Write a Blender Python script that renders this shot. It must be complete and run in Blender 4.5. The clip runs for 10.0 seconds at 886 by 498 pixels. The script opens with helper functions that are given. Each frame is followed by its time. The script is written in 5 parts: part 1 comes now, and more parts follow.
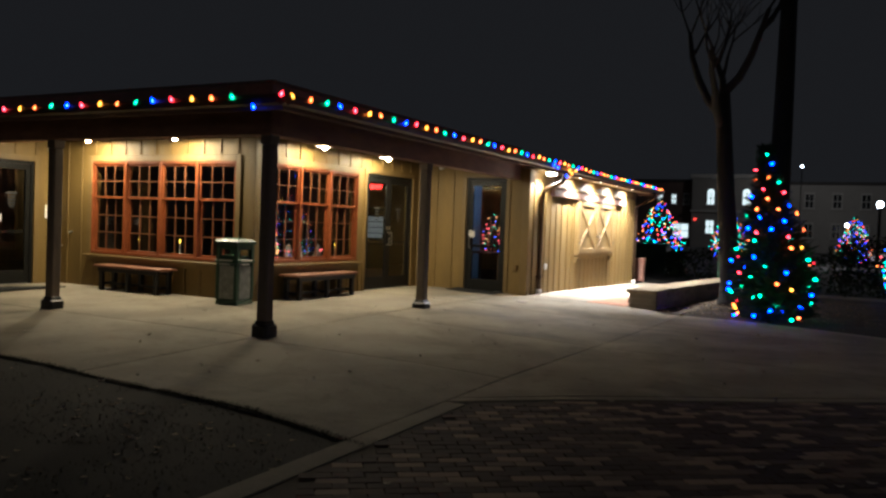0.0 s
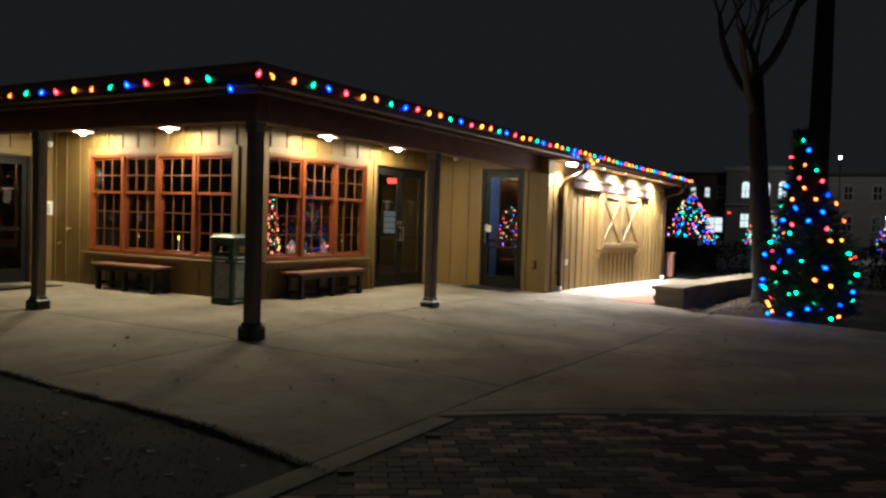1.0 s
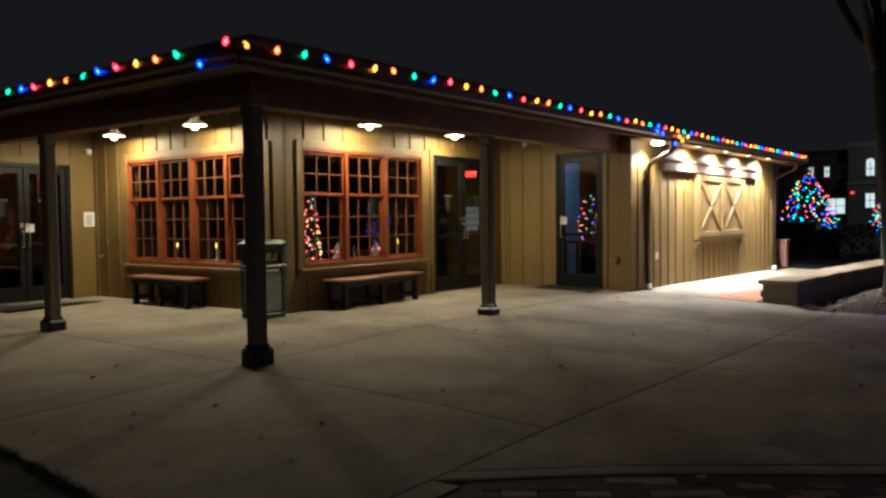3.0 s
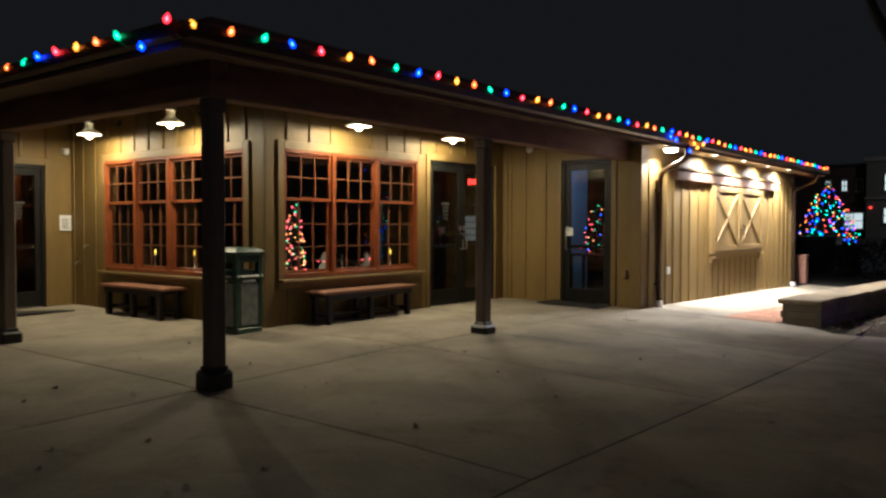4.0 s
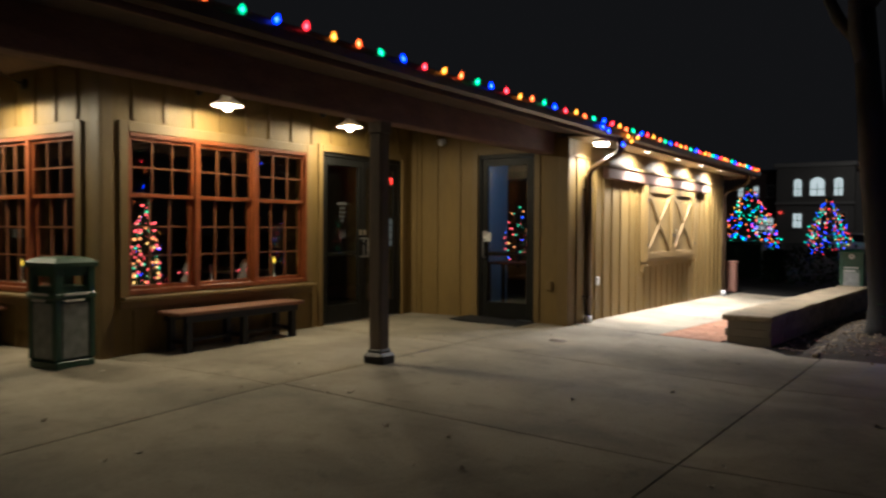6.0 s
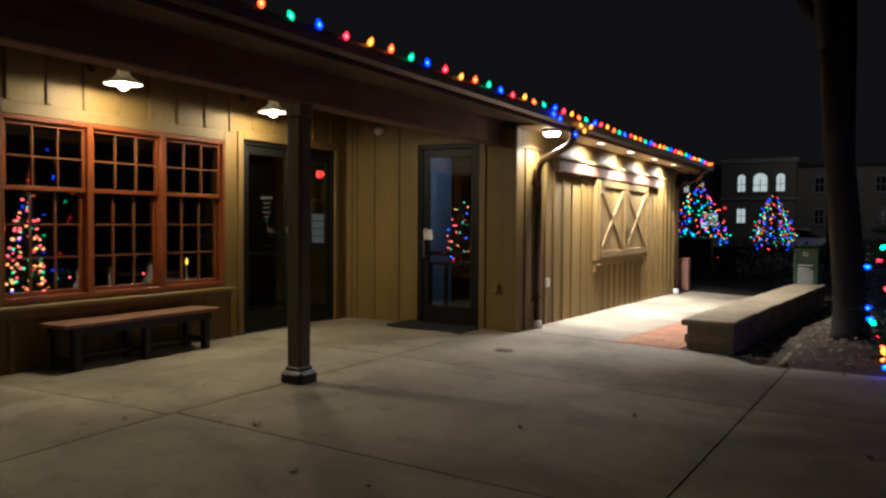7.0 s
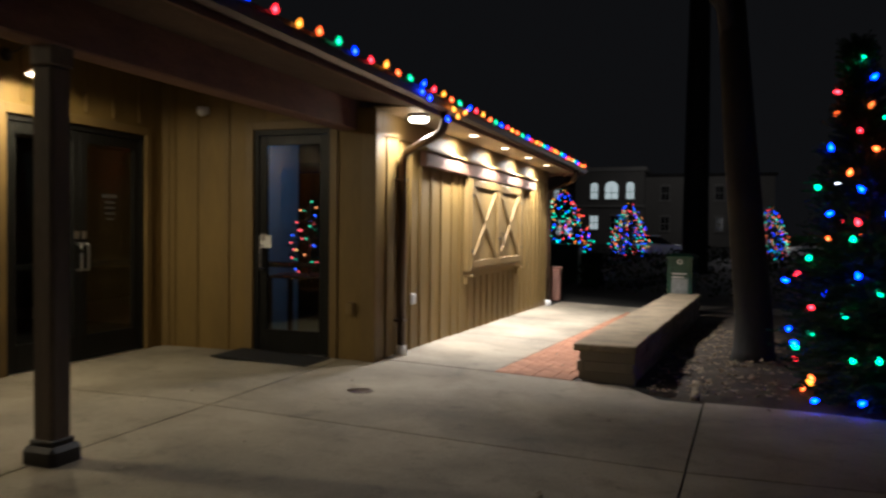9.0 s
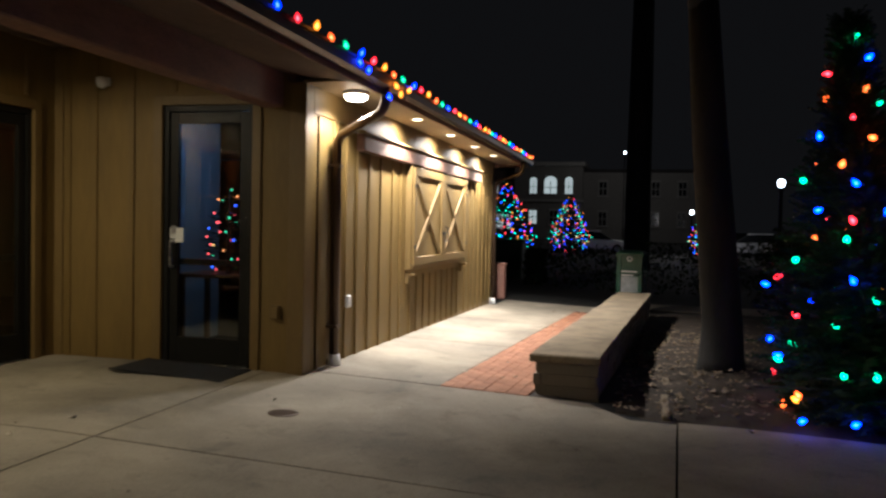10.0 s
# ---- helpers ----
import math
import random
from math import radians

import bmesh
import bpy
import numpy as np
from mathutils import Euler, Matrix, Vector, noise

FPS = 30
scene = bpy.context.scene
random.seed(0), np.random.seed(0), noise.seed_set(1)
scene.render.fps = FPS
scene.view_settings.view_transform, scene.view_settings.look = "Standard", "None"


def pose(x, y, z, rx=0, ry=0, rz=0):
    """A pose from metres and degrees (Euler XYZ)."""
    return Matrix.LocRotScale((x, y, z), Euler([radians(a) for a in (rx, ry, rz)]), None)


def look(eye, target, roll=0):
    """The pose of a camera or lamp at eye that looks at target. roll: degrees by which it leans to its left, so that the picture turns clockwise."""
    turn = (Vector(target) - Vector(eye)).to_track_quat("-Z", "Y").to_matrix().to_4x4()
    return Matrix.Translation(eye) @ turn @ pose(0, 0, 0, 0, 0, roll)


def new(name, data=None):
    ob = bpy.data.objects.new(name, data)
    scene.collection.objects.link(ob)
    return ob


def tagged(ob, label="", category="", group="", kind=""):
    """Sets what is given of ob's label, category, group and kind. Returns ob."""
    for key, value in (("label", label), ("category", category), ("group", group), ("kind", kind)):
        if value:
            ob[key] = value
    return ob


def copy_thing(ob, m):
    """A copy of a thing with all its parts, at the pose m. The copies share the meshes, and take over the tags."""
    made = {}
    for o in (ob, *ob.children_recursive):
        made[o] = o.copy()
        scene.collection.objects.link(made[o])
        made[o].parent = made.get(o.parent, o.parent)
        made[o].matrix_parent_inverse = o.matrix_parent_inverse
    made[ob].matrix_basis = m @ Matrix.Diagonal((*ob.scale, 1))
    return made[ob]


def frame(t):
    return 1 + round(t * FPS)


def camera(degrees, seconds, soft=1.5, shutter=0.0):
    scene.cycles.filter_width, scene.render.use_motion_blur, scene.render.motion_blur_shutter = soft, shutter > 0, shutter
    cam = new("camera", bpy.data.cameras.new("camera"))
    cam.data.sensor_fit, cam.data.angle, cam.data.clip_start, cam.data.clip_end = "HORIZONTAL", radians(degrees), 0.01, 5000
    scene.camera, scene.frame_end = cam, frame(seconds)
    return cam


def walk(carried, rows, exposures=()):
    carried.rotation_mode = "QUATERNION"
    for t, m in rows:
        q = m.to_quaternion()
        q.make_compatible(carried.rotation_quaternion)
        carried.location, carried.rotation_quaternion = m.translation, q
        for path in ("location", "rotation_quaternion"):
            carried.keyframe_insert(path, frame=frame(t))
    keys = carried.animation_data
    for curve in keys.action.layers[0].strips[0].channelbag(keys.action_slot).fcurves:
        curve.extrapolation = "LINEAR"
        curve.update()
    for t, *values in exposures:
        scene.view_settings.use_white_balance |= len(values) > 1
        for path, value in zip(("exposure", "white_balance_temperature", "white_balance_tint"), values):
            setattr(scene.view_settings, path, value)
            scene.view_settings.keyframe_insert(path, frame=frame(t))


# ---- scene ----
cam = camera(58.3, 10.0, soft=2.5, shutter=0.5)
PATH = [
    (0, (1.021, 0.199, 1.521), (0.099, 1.973, 1.461), 2.2),
    (0.5, (0.939, 0.683, 1.517), (-0.032, 2.43, 1.447), 2.4),
    (1, (0.947, 1.109, 1.495), (-0.044, 2.845, 1.422), 1.8),
    (1.5, (0.916, 1.604, 1.519), (-0.186, 3.272, 1.449), 1.7),
    (2, (0.822, 2.068, 1.504), (-0.339, 3.694, 1.421), 0.3),
    (2.5, (0.744, 2.518, 1.482), (-0.449, 4.121, 1.393), -0.8),
    (4, (0.313, 3.831, 1.47), (-0.923, 5.402, 1.409), 0.1),
    (4.5, (0.088, 4.285, 1.474), (-1.113, 5.884, 1.429), 0.8),
    (5, (-0.146, 4.694, 1.47), (-1.296, 6.33, 1.427), 0.3),
    (5.5, (-0.351, 5.141, 1.48), (-1.485, 6.788, 1.433), 0.2),
    (6, (-0.599, 5.59, 1.477), (-1.676, 7.274, 1.425), 0.3),
    (6.2, (-0.714, 5.811, 1.498), (-1.741, 7.526, 1.441), 0.0),
    (7.5, (-1.16, 6.983, 1.513), (-2.111, 8.742, 1.452), -0.0),
    (8, (-1.365, 7.435, 1.478), (-2.275, 9.215, 1.427), -1.0),
    (8.5, (-1.572, 7.907, 1.506), (-2.44, 9.709, 1.455), -0.2),
    (9, (-1.809, 8.392, 1.501), (-2.456, 10.284, 1.453), 0.6),
    (9.5, (-2.008, 8.871, 1.474), (-2.578, 10.788, 1.423), 0.6),
    (10, (-2.157, 9.371, 1.511), (-2.655, 11.307, 1.448), 1.2),
]
walk(cam, [(t, look(eye, target, roll)) for t, eye, target, roll in PATH],
     [(0, 1.16, 5750, 12), (1.5, 1.12, 5750, 12), (2.5, 0.95, 5750, 12), (4.5, 0.60, 5800, 12), (6, 0.36, 5850, 12), (8, 0.03, 5850, 13), (10, -0.04, 5850, 13)])

# ---------------------------------------------------------------- night sky
world = bpy.data.worlds.new("night")
scene.world = world
world.use_nodes = True
world.node_tree.nodes["Background"].inputs[0].default_value = (0.97, 0.97, 1.0, 1)
world.node_tree.nodes["Background"].inputs[1].default_value = 0.0049

BARN_WATTS, SOFFIT_WATTS, ROOM_WATTS = 47.0, 450.0, 8.0


def lamp(name, kind, place, watts, colour, radius=0.04, aim=None, cone=120, blend=0.4):
    data = bpy.data.lights.new(name, kind)
    data.energy, data.color = watts, colour
    data.shadow_soft_size = radius
    ob = new(name, data)
    if kind == "SPOT":
        data.spot_size, data.spot_blend = radians(cone), blend
        ob.matrix_world = look(place, aim)
    elif kind == "AREA":
        data.shape, data.size = "DISK", radius * 2
        ob.location = place
    else:
        ob.location = place
    return ob


# ---------------------------------------------------------------- materials
def mat(name, colour, rough=0.7, metal=0.0, var=0.25, scale=3.0, fine=60.0, bump=0.15, stretch=(1, 1, 1), piece=0.0, island=0.0, second=None, spec=0.5, coat=0.0, stain=0.0, stain_size=0.9):
    m = bpy.data.materials.new(name)
    m.use_nodes = True
    nt = m.node_tree
    b = nt.nodes["Principled BSDF"]
    b.inputs["Roughness"].default_value, b.inputs["Metallic"].default_value = rough, metal
    b.inputs["Specular IOR Level"].default_value = spec
    b.inputs["Coat Weight"].default_value = coat
    co = nt.nodes.new("ShaderNodeTexCoord")
    mp = nt.nodes.new("ShaderNodeMapping")
    mp.inputs["Scale"].default_value = stretch
    nt.links.new(co.outputs["Object"], mp.inputs[0])
    n1, n2 = nt.nodes.new("ShaderNodeTexNoise"), nt.nodes.new("ShaderNodeTexNoise")
    n1.inputs["Scale"].default_value, n1.inputs["Detail"].default_value = scale, 5
    n2.inputs["Scale"].default_value, n2.inputs["Detail"].default_value = fine, 4
    for n in (n1, n2):
        nt.links.new(mp.outputs[0], n.inputs["Vector"])
    add = nt.nodes.new("ShaderNodeMath")
    add.operation = "MULTIPLY_ADD"
    add.inputs[1].default_value = 0.6
    nt.links.new(n1.outputs["Fac"], add.inputs[0])
    half = nt.nodes.new("ShaderNodeMath")
    half.operation = "MULTIPLY"
    half.inputs[1].default_value = 0.4
    nt.links.new(n2.outputs["Fac"], half.inputs[0])
    nt.links.new(half.outputs[0], add.inputs[2])
    value = add.outputs[0]
    if piece or island:
        src = nt.nodes.new("ShaderNodeObjectInfo").outputs["Random"] if piece else nt.nodes.new("ShaderNodeNewGeometry").outputs["Random Per Island"]
        w = piece or island
        mx = nt.nodes.new("ShaderNodeMix")
        mx.inputs[0].default_value = w
        nt.links.new(value, mx.inputs[2])
        nt.links.new(src, mx.inputs[3])
        value = mx.outputs[0]
    ramp = nt.nodes.new("ShaderNodeValToRGB")
    low = tuple(c * (1 - var) for c in colour)
    high = second or tuple(min(1, c * (1 + var)) for c in colour)
    wide = 0.0 if (piece or island) else 0.28
    lowp, highp = (0.54, 0.84) if name == "paver_brick" else (0.50, 0.80) if name == "paver_bricks" else (wide, 1 - wide)
    ramp.color_ramp.elements[0].position, ramp.color_ramp.elements[1].position = lowp, highp
    ramp.color_ramp.elements[0].color, ramp.color_ramp.elements[1].color = (*low, 1), (*high, 1)
    nt.links.new(value, ramp.inputs[0])
    colour_out = ramp.outputs[0]
    if stain:
        # broad blotches, small spots and streaked wear, darker than the rest
        for size, lo, hi, amount in ((stain_size, 0.42, 0.62, stain), (stain_size * 4.3, 0.56, 0.70, stain * 0.8), (stain_size * 24, 0.60, 0.68, stain * 0.6)):
            nz = nt.nodes.new("ShaderNodeTexNoise")
            nz.inputs["Scale"].default_value, nz.inputs["Detail"].default_value = size, 6
            nz.inputs["Roughness"].default_value, nz.inputs["Distortion"].default_value = 0.62, 0.4
            nt.links.new(mp.outputs[0], nz.inputs["Vector"])
            mr = nt.nodes.new("ShaderNodeMapRange")
            mr.inputs["From Min"].default_value, mr.inputs["From Max"].default_value = lo, hi
            mr.inputs["To Min"].default_value, mr.inputs["To Max"].default_value = 1.0, 1.0 - amount
            nt.links.new(nz.outputs["Fac"], mr.inputs["Value"])
            mu = nt.nodes.new("ShaderNodeVectorMath")
            mu.operation = "SCALE"
            nt.links.new(colour_out, mu.inputs[0])
            nt.links.new(mr.outputs[0], mu.inputs["Scale"])
            colour_out = mu.outputs[0]
    nt.links.new(colour_out, b.inputs["Base Color"])
    rr = nt.nodes.new("ShaderNodeMapRange")
    rr.inputs["To Min"].default_value, rr.inputs["To Max"].default_value = max(0.03, rough - 0.12), min(1, rough + 0.12)
    nt.links.new(n1.outputs["Fac"], rr.inputs["Value"])
    nt.links.new(rr.outputs[0], b.inputs["Roughness"])
    if bump:
        bp = nt.nodes.new("ShaderNodeBump")
        bp.inputs["Strength"].default_value, bp.inputs["Distance"].default_value = bump, 0.01
        nt.links.new(add.outputs[0], bp.inputs["Height"])
        nt.links.new(bp.outputs[0], b.inputs["Normal"])
    return m


def glow(name, colour, strength):
    m = bpy.data.materials.new(name)
    m.use_nodes = True
    b = m.node_tree.nodes["Principled BSDF"]
    b.inputs["Base Color"].default_value = (*colour, 1)
    b.inputs["Emission Color"].default_value = (*colour, 1)
    b.inputs["Emission Strength"].default_value = strength
    b.inputs["Roughness"].default_value = 0.3
    return m


def glazing(name, tint):
    m = bpy.data.materials.new(name)
    m.use_nodes = True
    nt = m.node_tree
    nt.nodes.remove(nt.nodes["Principled BSDF"])
    clear, gloss, mix, fr = (nt.nodes.new("ShaderNode" + k) for k in ("BsdfTransparent", "BsdfGlossy", "MixShader", "LayerWeight"))
    clear.inputs[0].default_value = (*tint, 1)
    gloss.inputs["Roughness"].default_value = 0.02
    fr.inputs["Blend"].default_value = 0.5
    power, gain = nt.nodes.new("ShaderNodeMath"), nt.nodes.new("ShaderNodeMath")
    power.operation, gain.operation = "POWER", "MULTIPLY_ADD"
    power.inputs[1].default_value = 4.0
    gain.inputs[1].default_value, gain.inputs[2].default_value = 0.6, 0.065
    nt.links.new(fr.outputs["Facing"], power.inputs[0])
    nt.links.new(power.outputs[0], gain.inputs[0])
    nt.links.new(gain.outputs[0], mix.inputs[0])
    nt.links.new(clear.outputs[0], mix.inputs[1])
    nt.links.new(gloss.outputs[0], mix.inputs[2])
    nt.links.new(mix.outputs[0], nt.nodes["Material Output"].inputs[0])
    return m


SIDING = mat("olive_siding", (0.184, 0.117, 0.029), 0.62, var=0.22, scale=1.2, fine=14, bump=0.25, stretch=(3, 3, 0.35))
BATTEN = mat("olive_batten", (0.170, 0.107, 0.027), 0.6, var=0.25, scale=1.5, fine=14, bump=0.2, stretch=(3, 3, 0.35), piece=0.35)
TRIM = mat("olive_trim", (0.180, 0.116, 0.036), 0.55, var=0.15, scale=2, fine=20, bump=0.12, stretch=(3, 3, 0.6))
POSTWOOD = mat("weathered_brown_timber", (0.15, 0.12, 0.095), 0.75, spec=0.3, var=0.4, scale=2.5, fine=22, bump=0.35, stretch=(4, 4, 0.4))
BEAMWOOD = mat("brown_stained_beam", (0.225, 0.125, 0.088), 0.65, spec=0.3, var=0.35, scale=2, fine=18, bump=0.3, stretch=(1.2, 1.2, 4))
HEADERWOOD = mat("dark_stained_header", (0.15, 0.078, 0.05), 0.7, spec=0.3, var=0.35, scale=2, fine=18, bump=0.3, stretch=(4, 0.5, 4))
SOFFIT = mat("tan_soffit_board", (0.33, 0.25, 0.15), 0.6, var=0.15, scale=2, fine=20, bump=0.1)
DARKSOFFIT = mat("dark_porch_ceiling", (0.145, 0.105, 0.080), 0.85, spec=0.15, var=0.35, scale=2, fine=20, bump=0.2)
GUTTER = mat("brown_metal_gutter", (0.085, 0.055, 0.036), 0.35, 0.6, var=0.2, scale=4, fine=40, bump=0.05)
SHINGLE = mat("dark_shingle", (0.035, 0.033, 0.032), 0.9, var=0.5, scale=6, fine=60, bump=0.6)
ORANGE = mat("orange_stained_sash", (0.205, 0.054, 0.014), 0.38, var=0.35, scale=4, fine=35, bump=0.15, coat=0.05)
MUNTIN = mat("brown_glazing_bar", (0.15, 0.060, 0.026), 0.36, var=0.3, scale=4, fine=35, bump=0.1, coat=0.15)
BRONZE = mat("dark_bronze_frame", (0.010, 0.010, 0.009), 0.45, 0.0, spec=0.2, var=0.2, scale=4, fine=50, bump=0.03)
GLASS = glazing("window_glass", (0.82, 0.85, 0.84))
CONCRETE = mat("broom_finished_concrete", (0.325, 0.282, 0.208), 0.85, var=0.36, scale=0.75, fine=70, bump=0.45, stain=0.34, stain_size=0.8)
MULCH = mat("mulch_and_soil", (0.042, 0.029, 0.017), 0.95, var=0.7, scale=3, fine=45, bump=1.0)
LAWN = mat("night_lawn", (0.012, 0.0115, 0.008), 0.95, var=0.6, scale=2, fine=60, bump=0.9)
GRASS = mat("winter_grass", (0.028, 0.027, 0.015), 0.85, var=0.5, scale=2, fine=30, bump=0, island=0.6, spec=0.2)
BRICK = mat("paver_brick", (0.075, 0.042, 0.031), 0.85, var=0.4, scale=12, fine=80, bump=0.4, piece=0.75, second=(0.31, 0.22, 0.155))
BRICKS = mat("paver_bricks", (0.075, 0.042, 0.031), 0.85, var=0.4, scale=12, fine=80, bump=0.4, island=0.75, second=(0.31, 0.22, 0.155))
REDBRICK = mat("red_paver_brick", (0.38, 0.150, 0.072), 0.85, var=0.35, scale=12, fine=80, bump=0.35, piece=0.5, second=(0.50, 0.235, 0.125), stain=0.25, stain_size=3)
STONECAP = mat("sandstone_cap", (0.30, 0.238, 0.150), 0.85, var=0.3, scale=3, fine=50, bump=0.5, piece=0.2, stain=0.35, stain_size=2.5)
STONE = mat("ledge_stone", (0.20, 0.17, 0.125), 0.9, var=0.45, scale=6, fine=50, bump=0.6, piece=0.45)
BENCHWOOD = mat("red_brown_bench_plank", (0.22, 0.095, 0.05), 0.5, var=0.3, scale=3, fine=30, bump=0.2, stretch=(1, 4, 4))
BLACKMETAL = mat("black_painted_metal", (0.018, 0.017, 0.016), 0.45, 0.3, var=0.2, scale=6, fine=60, bump=0.05)
BINGREEN = mat("green_bin_plastic", (0.014, 0.060, 0.034), 0.42, var=0.2, scale=5, fine=60, bump=0.06)
BINPANEL = mat("pebbled_grey_panel", (0.22, 0.235, 0.225), 0.55, var=0.55, scale=9, fine=90, bump=0.5)
WHITE = mat("white_plastic", (0.75, 0.75, 0.72), 0.45, var=0.06, scale=6, fine=60, bump=0.02)
PAPER = mat("white_paper_notice", (0.72, 0.71, 0.68), 0.7, var=0.06, scale=6, fine=60, bump=0.02)
INK = mat("grey_lettering", (0.075, 0.075, 0.072), 0.6, var=0.05, bump=0)
PALE = mat("pale_lettering", (0.60, 0.60, 0.58), 0.6, var=0.05, bump=0)
RUBBER = mat("black_rubber_mat", (0.012, 0.012, 0.012), 0.9, var=0.3, scale=20, fine=90, bump=0.6)
STEEL = mat("brushed_steel", (0.55, 0.55, 0.53), 0.32, 1.0, var=0.1, scale=6, fine=60, bump=0.03)
GREENWIRE = mat("green_light_wire", (0.008, 0.02, 0.010), 0.6, var=0.2, bump=0)
NEEDLE = mat("spruce_needles", (0.030, 0.070, 0.034), 0.8, var=0.5, scale=4, fine=40, bump=0, island=0.6, spec=0.2)
BARK = mat("grey_bark", (0.022, 0.021, 0.018), 0.95, var=0.5, scale=3, fine=18, bump=1.0, stretch=(4, 4, 0.7))
HEDGE = mat("dark_hedge_leaves", (0.020, 0.032, 0.014), 0.8, var=0.5, scale=4, fine=30, bump=0, island=0.6, spec=0.2)
LEAF = mat("dry_leaf", (0.11, 0.065, 0.03), 0.85, var=0.5, scale=8, fine=50, bump=0.2, island=0.6, second=(0.42, 0.33, 0.22))
PALELEAF = mat("bleached_leaf", (0.30, 0.24, 0.17), 0.8, var=0.6, scale=8, fine=50, bump=0.2, island=0.7, second=(0.62, 0.54, 0.42))
ROOMWALL = mat("brown_room_wall", (0.10, 0.075, 0.052), 0.85, var=0.2, scale=2, fine=40, bump=0.1)
# bluish indoor light is put into this wall colour
BLUE_LIT_WALL = mat("blue_lit_partition", (0.30, 0.42, 0.58), 0.7, var=0.1, scale=2, fine=40, bump=0.05)
ROOMFLOOR = mat("dark_room_floor", (0.07, 0.055, 0.04), 0.5, var=0.2, scale=2, fine=40, bump=0.05)
TABLEWOOD = mat("dark_table_wood", (0.09, 0.05, 0.028), 0.4, var=0.3, scale=3, fine=30, bump=0.1, stretch=(1, 4, 4))
FARWALL = mat("grey_stucco", (0.20, 0.19, 0.175), 0.9, var=0.15, scale=0.4, fine=8, bump=0.2)
FARTRIM = mat("pale_stone_trim", (0.30, 0.29, 0.27), 0.85, var=0.12, scale=1, fine=10, bump=0.1)
FARBRICK = mat("dark_brick_house", (0.09, 0.06, 0.05), 0.9, var=0.3, scale=0.6, fine=12, bump=0.2)
ASPHALT = mat("asphalt", (0.045, 0.045, 0.047), 0.9, var=0.3, scale=1, fine=60, bump=0.3)
CARWHITE = mat("white_car_paint", (0.62, 0.63, 0.65), 0.25, var=0.04, scale=1, fine=20, bump=0, coat=0.5)
DARKGLASS = mat("dark_car_glass", (0.012, 0.013, 0.015), 0.08, var=0.1, bump=0)
CABINET = mat("green_utility_cabinet", (0.020, 0.055, 0.030), 0.55, var=0.2, scale=3, fine=40, bump=0.06)
# the red cast of nearby lights is put into this brownish colour
REDLIT_BROWN = mat("redlit_brown_bollard", (0.30, 0.15, 0.11), 0.7, var=0.2, scale=3, fine=40, bump=0.1)
BULB = {
    "red": glow("red_bulb", (1.0, 0.05, 0.06), 3.2),
    "yellow": glow("yellow_bulb", (1.0, 0.42, 0.03), 2.3),
    "orange": glow("orange_bulb", (1.0, 0.20, 0.035), 2.6),
    "green": glow("green_bulb", (0.012, 0.62, 0.34), 4.2),
    "blue": glow("blue_bulb", (0.014, 0.065, 1.0), 5.0),
}


def shell(name, colour, strength, body=0.55):
    """Coloured translucent bulb glass that glows and lets its bright core show through."""
    m = bpy.data.materials.new(name)
    m.use_nodes = True
    nt = m.node_tree
    b = nt.nodes["Principled BSDF"]
    b.inputs["Base Color"].default_value = (*colour, 1)
    b.inputs["Roughness"].default_value = 0.2
    b.inputs["Emission Color"].default_value = (*colour, 1)
    b.inputs["Emission Strength"].default_value = strength
    clear, mix = nt.nodes.new("ShaderNodeBsdfTransparent"), nt.nodes.new("ShaderNodeMixShader")
    clear.inputs[0].default_value = (*(0.25 + 0.75 * c for c in colour), 1)
    mix.inputs[0].default_value = body
    nt.links.new(clear.outputs[0], mix.inputs[1])
    nt.links.new(b.outputs[0], mix.inputs[2])
    nt.links.new(mix.outputs[0], nt.nodes["Material Output"].inputs[0])
    return m


def opal(name, colour, through_light):
    """White enamelled glass that lets a little of its lamp's light through."""
    m = bpy.data.materials.new(name)
    m.use_nodes = True
    nt = m.node_tree
    b = nt.nodes["Principled BSDF"]
    b.inputs["Base Color"].default_value = (*colour, 1)
    b.inputs["Roughness"].default_value = 0.25
    soft, mix = nt.nodes.new("ShaderNodeBsdfTranslucent"), nt.nodes.new("ShaderNodeMixShader")
    soft.inputs[0].default_value = (*colour, 1)
    mix.inputs[0].default_value = through_light
    nt.links.new(b.outputs[0], mix.inputs[1])
    nt.links.new(soft.outputs[0], mix.inputs[2])
    nt.links.new(mix.outputs[0], nt.nodes["Material Output"].inputs[0])
    return m


ENAMEL = opal("white_opal_shade", (0.80, 0.77, 0.68), 0.06)
SHELL = {
    "red": shell("red_bulb_glass", (1.0, 0.03, 0.05), 2.2),
    "yellow": shell("yellow_bulb_glass", (1.0, 0.40, 0.02), 1.9),
    "orange": shell("orange_bulb_glass", (1.0, 0.17, 0.02), 2.2),
    "green": shell("green_bulb_glass", (0.008, 0.62, 0.26), 2.0),
    "blue": shell("blue_bulb_glass", (0.008, 0.045, 1.0), 4.5),
}
BULBGLASS = shell("warm_bulb_glass", (1.0, 0.88, 0.66), 60, 0.2)
TREESHELL = {
    "red": shell("tree_red_glass", (1.0, 0.03, 0.05), 5.0),
    "yellow": shell("tree_yellow_glass", (1.0, 0.40, 0.02), 4.0),
    "orange": shell("tree_orange_glass", (1.0, 0.17, 0.02), 5.0),
    "green": shell("tree_green_glass", (0.008, 0.62, 0.26), 9.0),
    "blue": shell("tree_blue_glass", (0.008, 0.045, 1.0), 20.0),
}
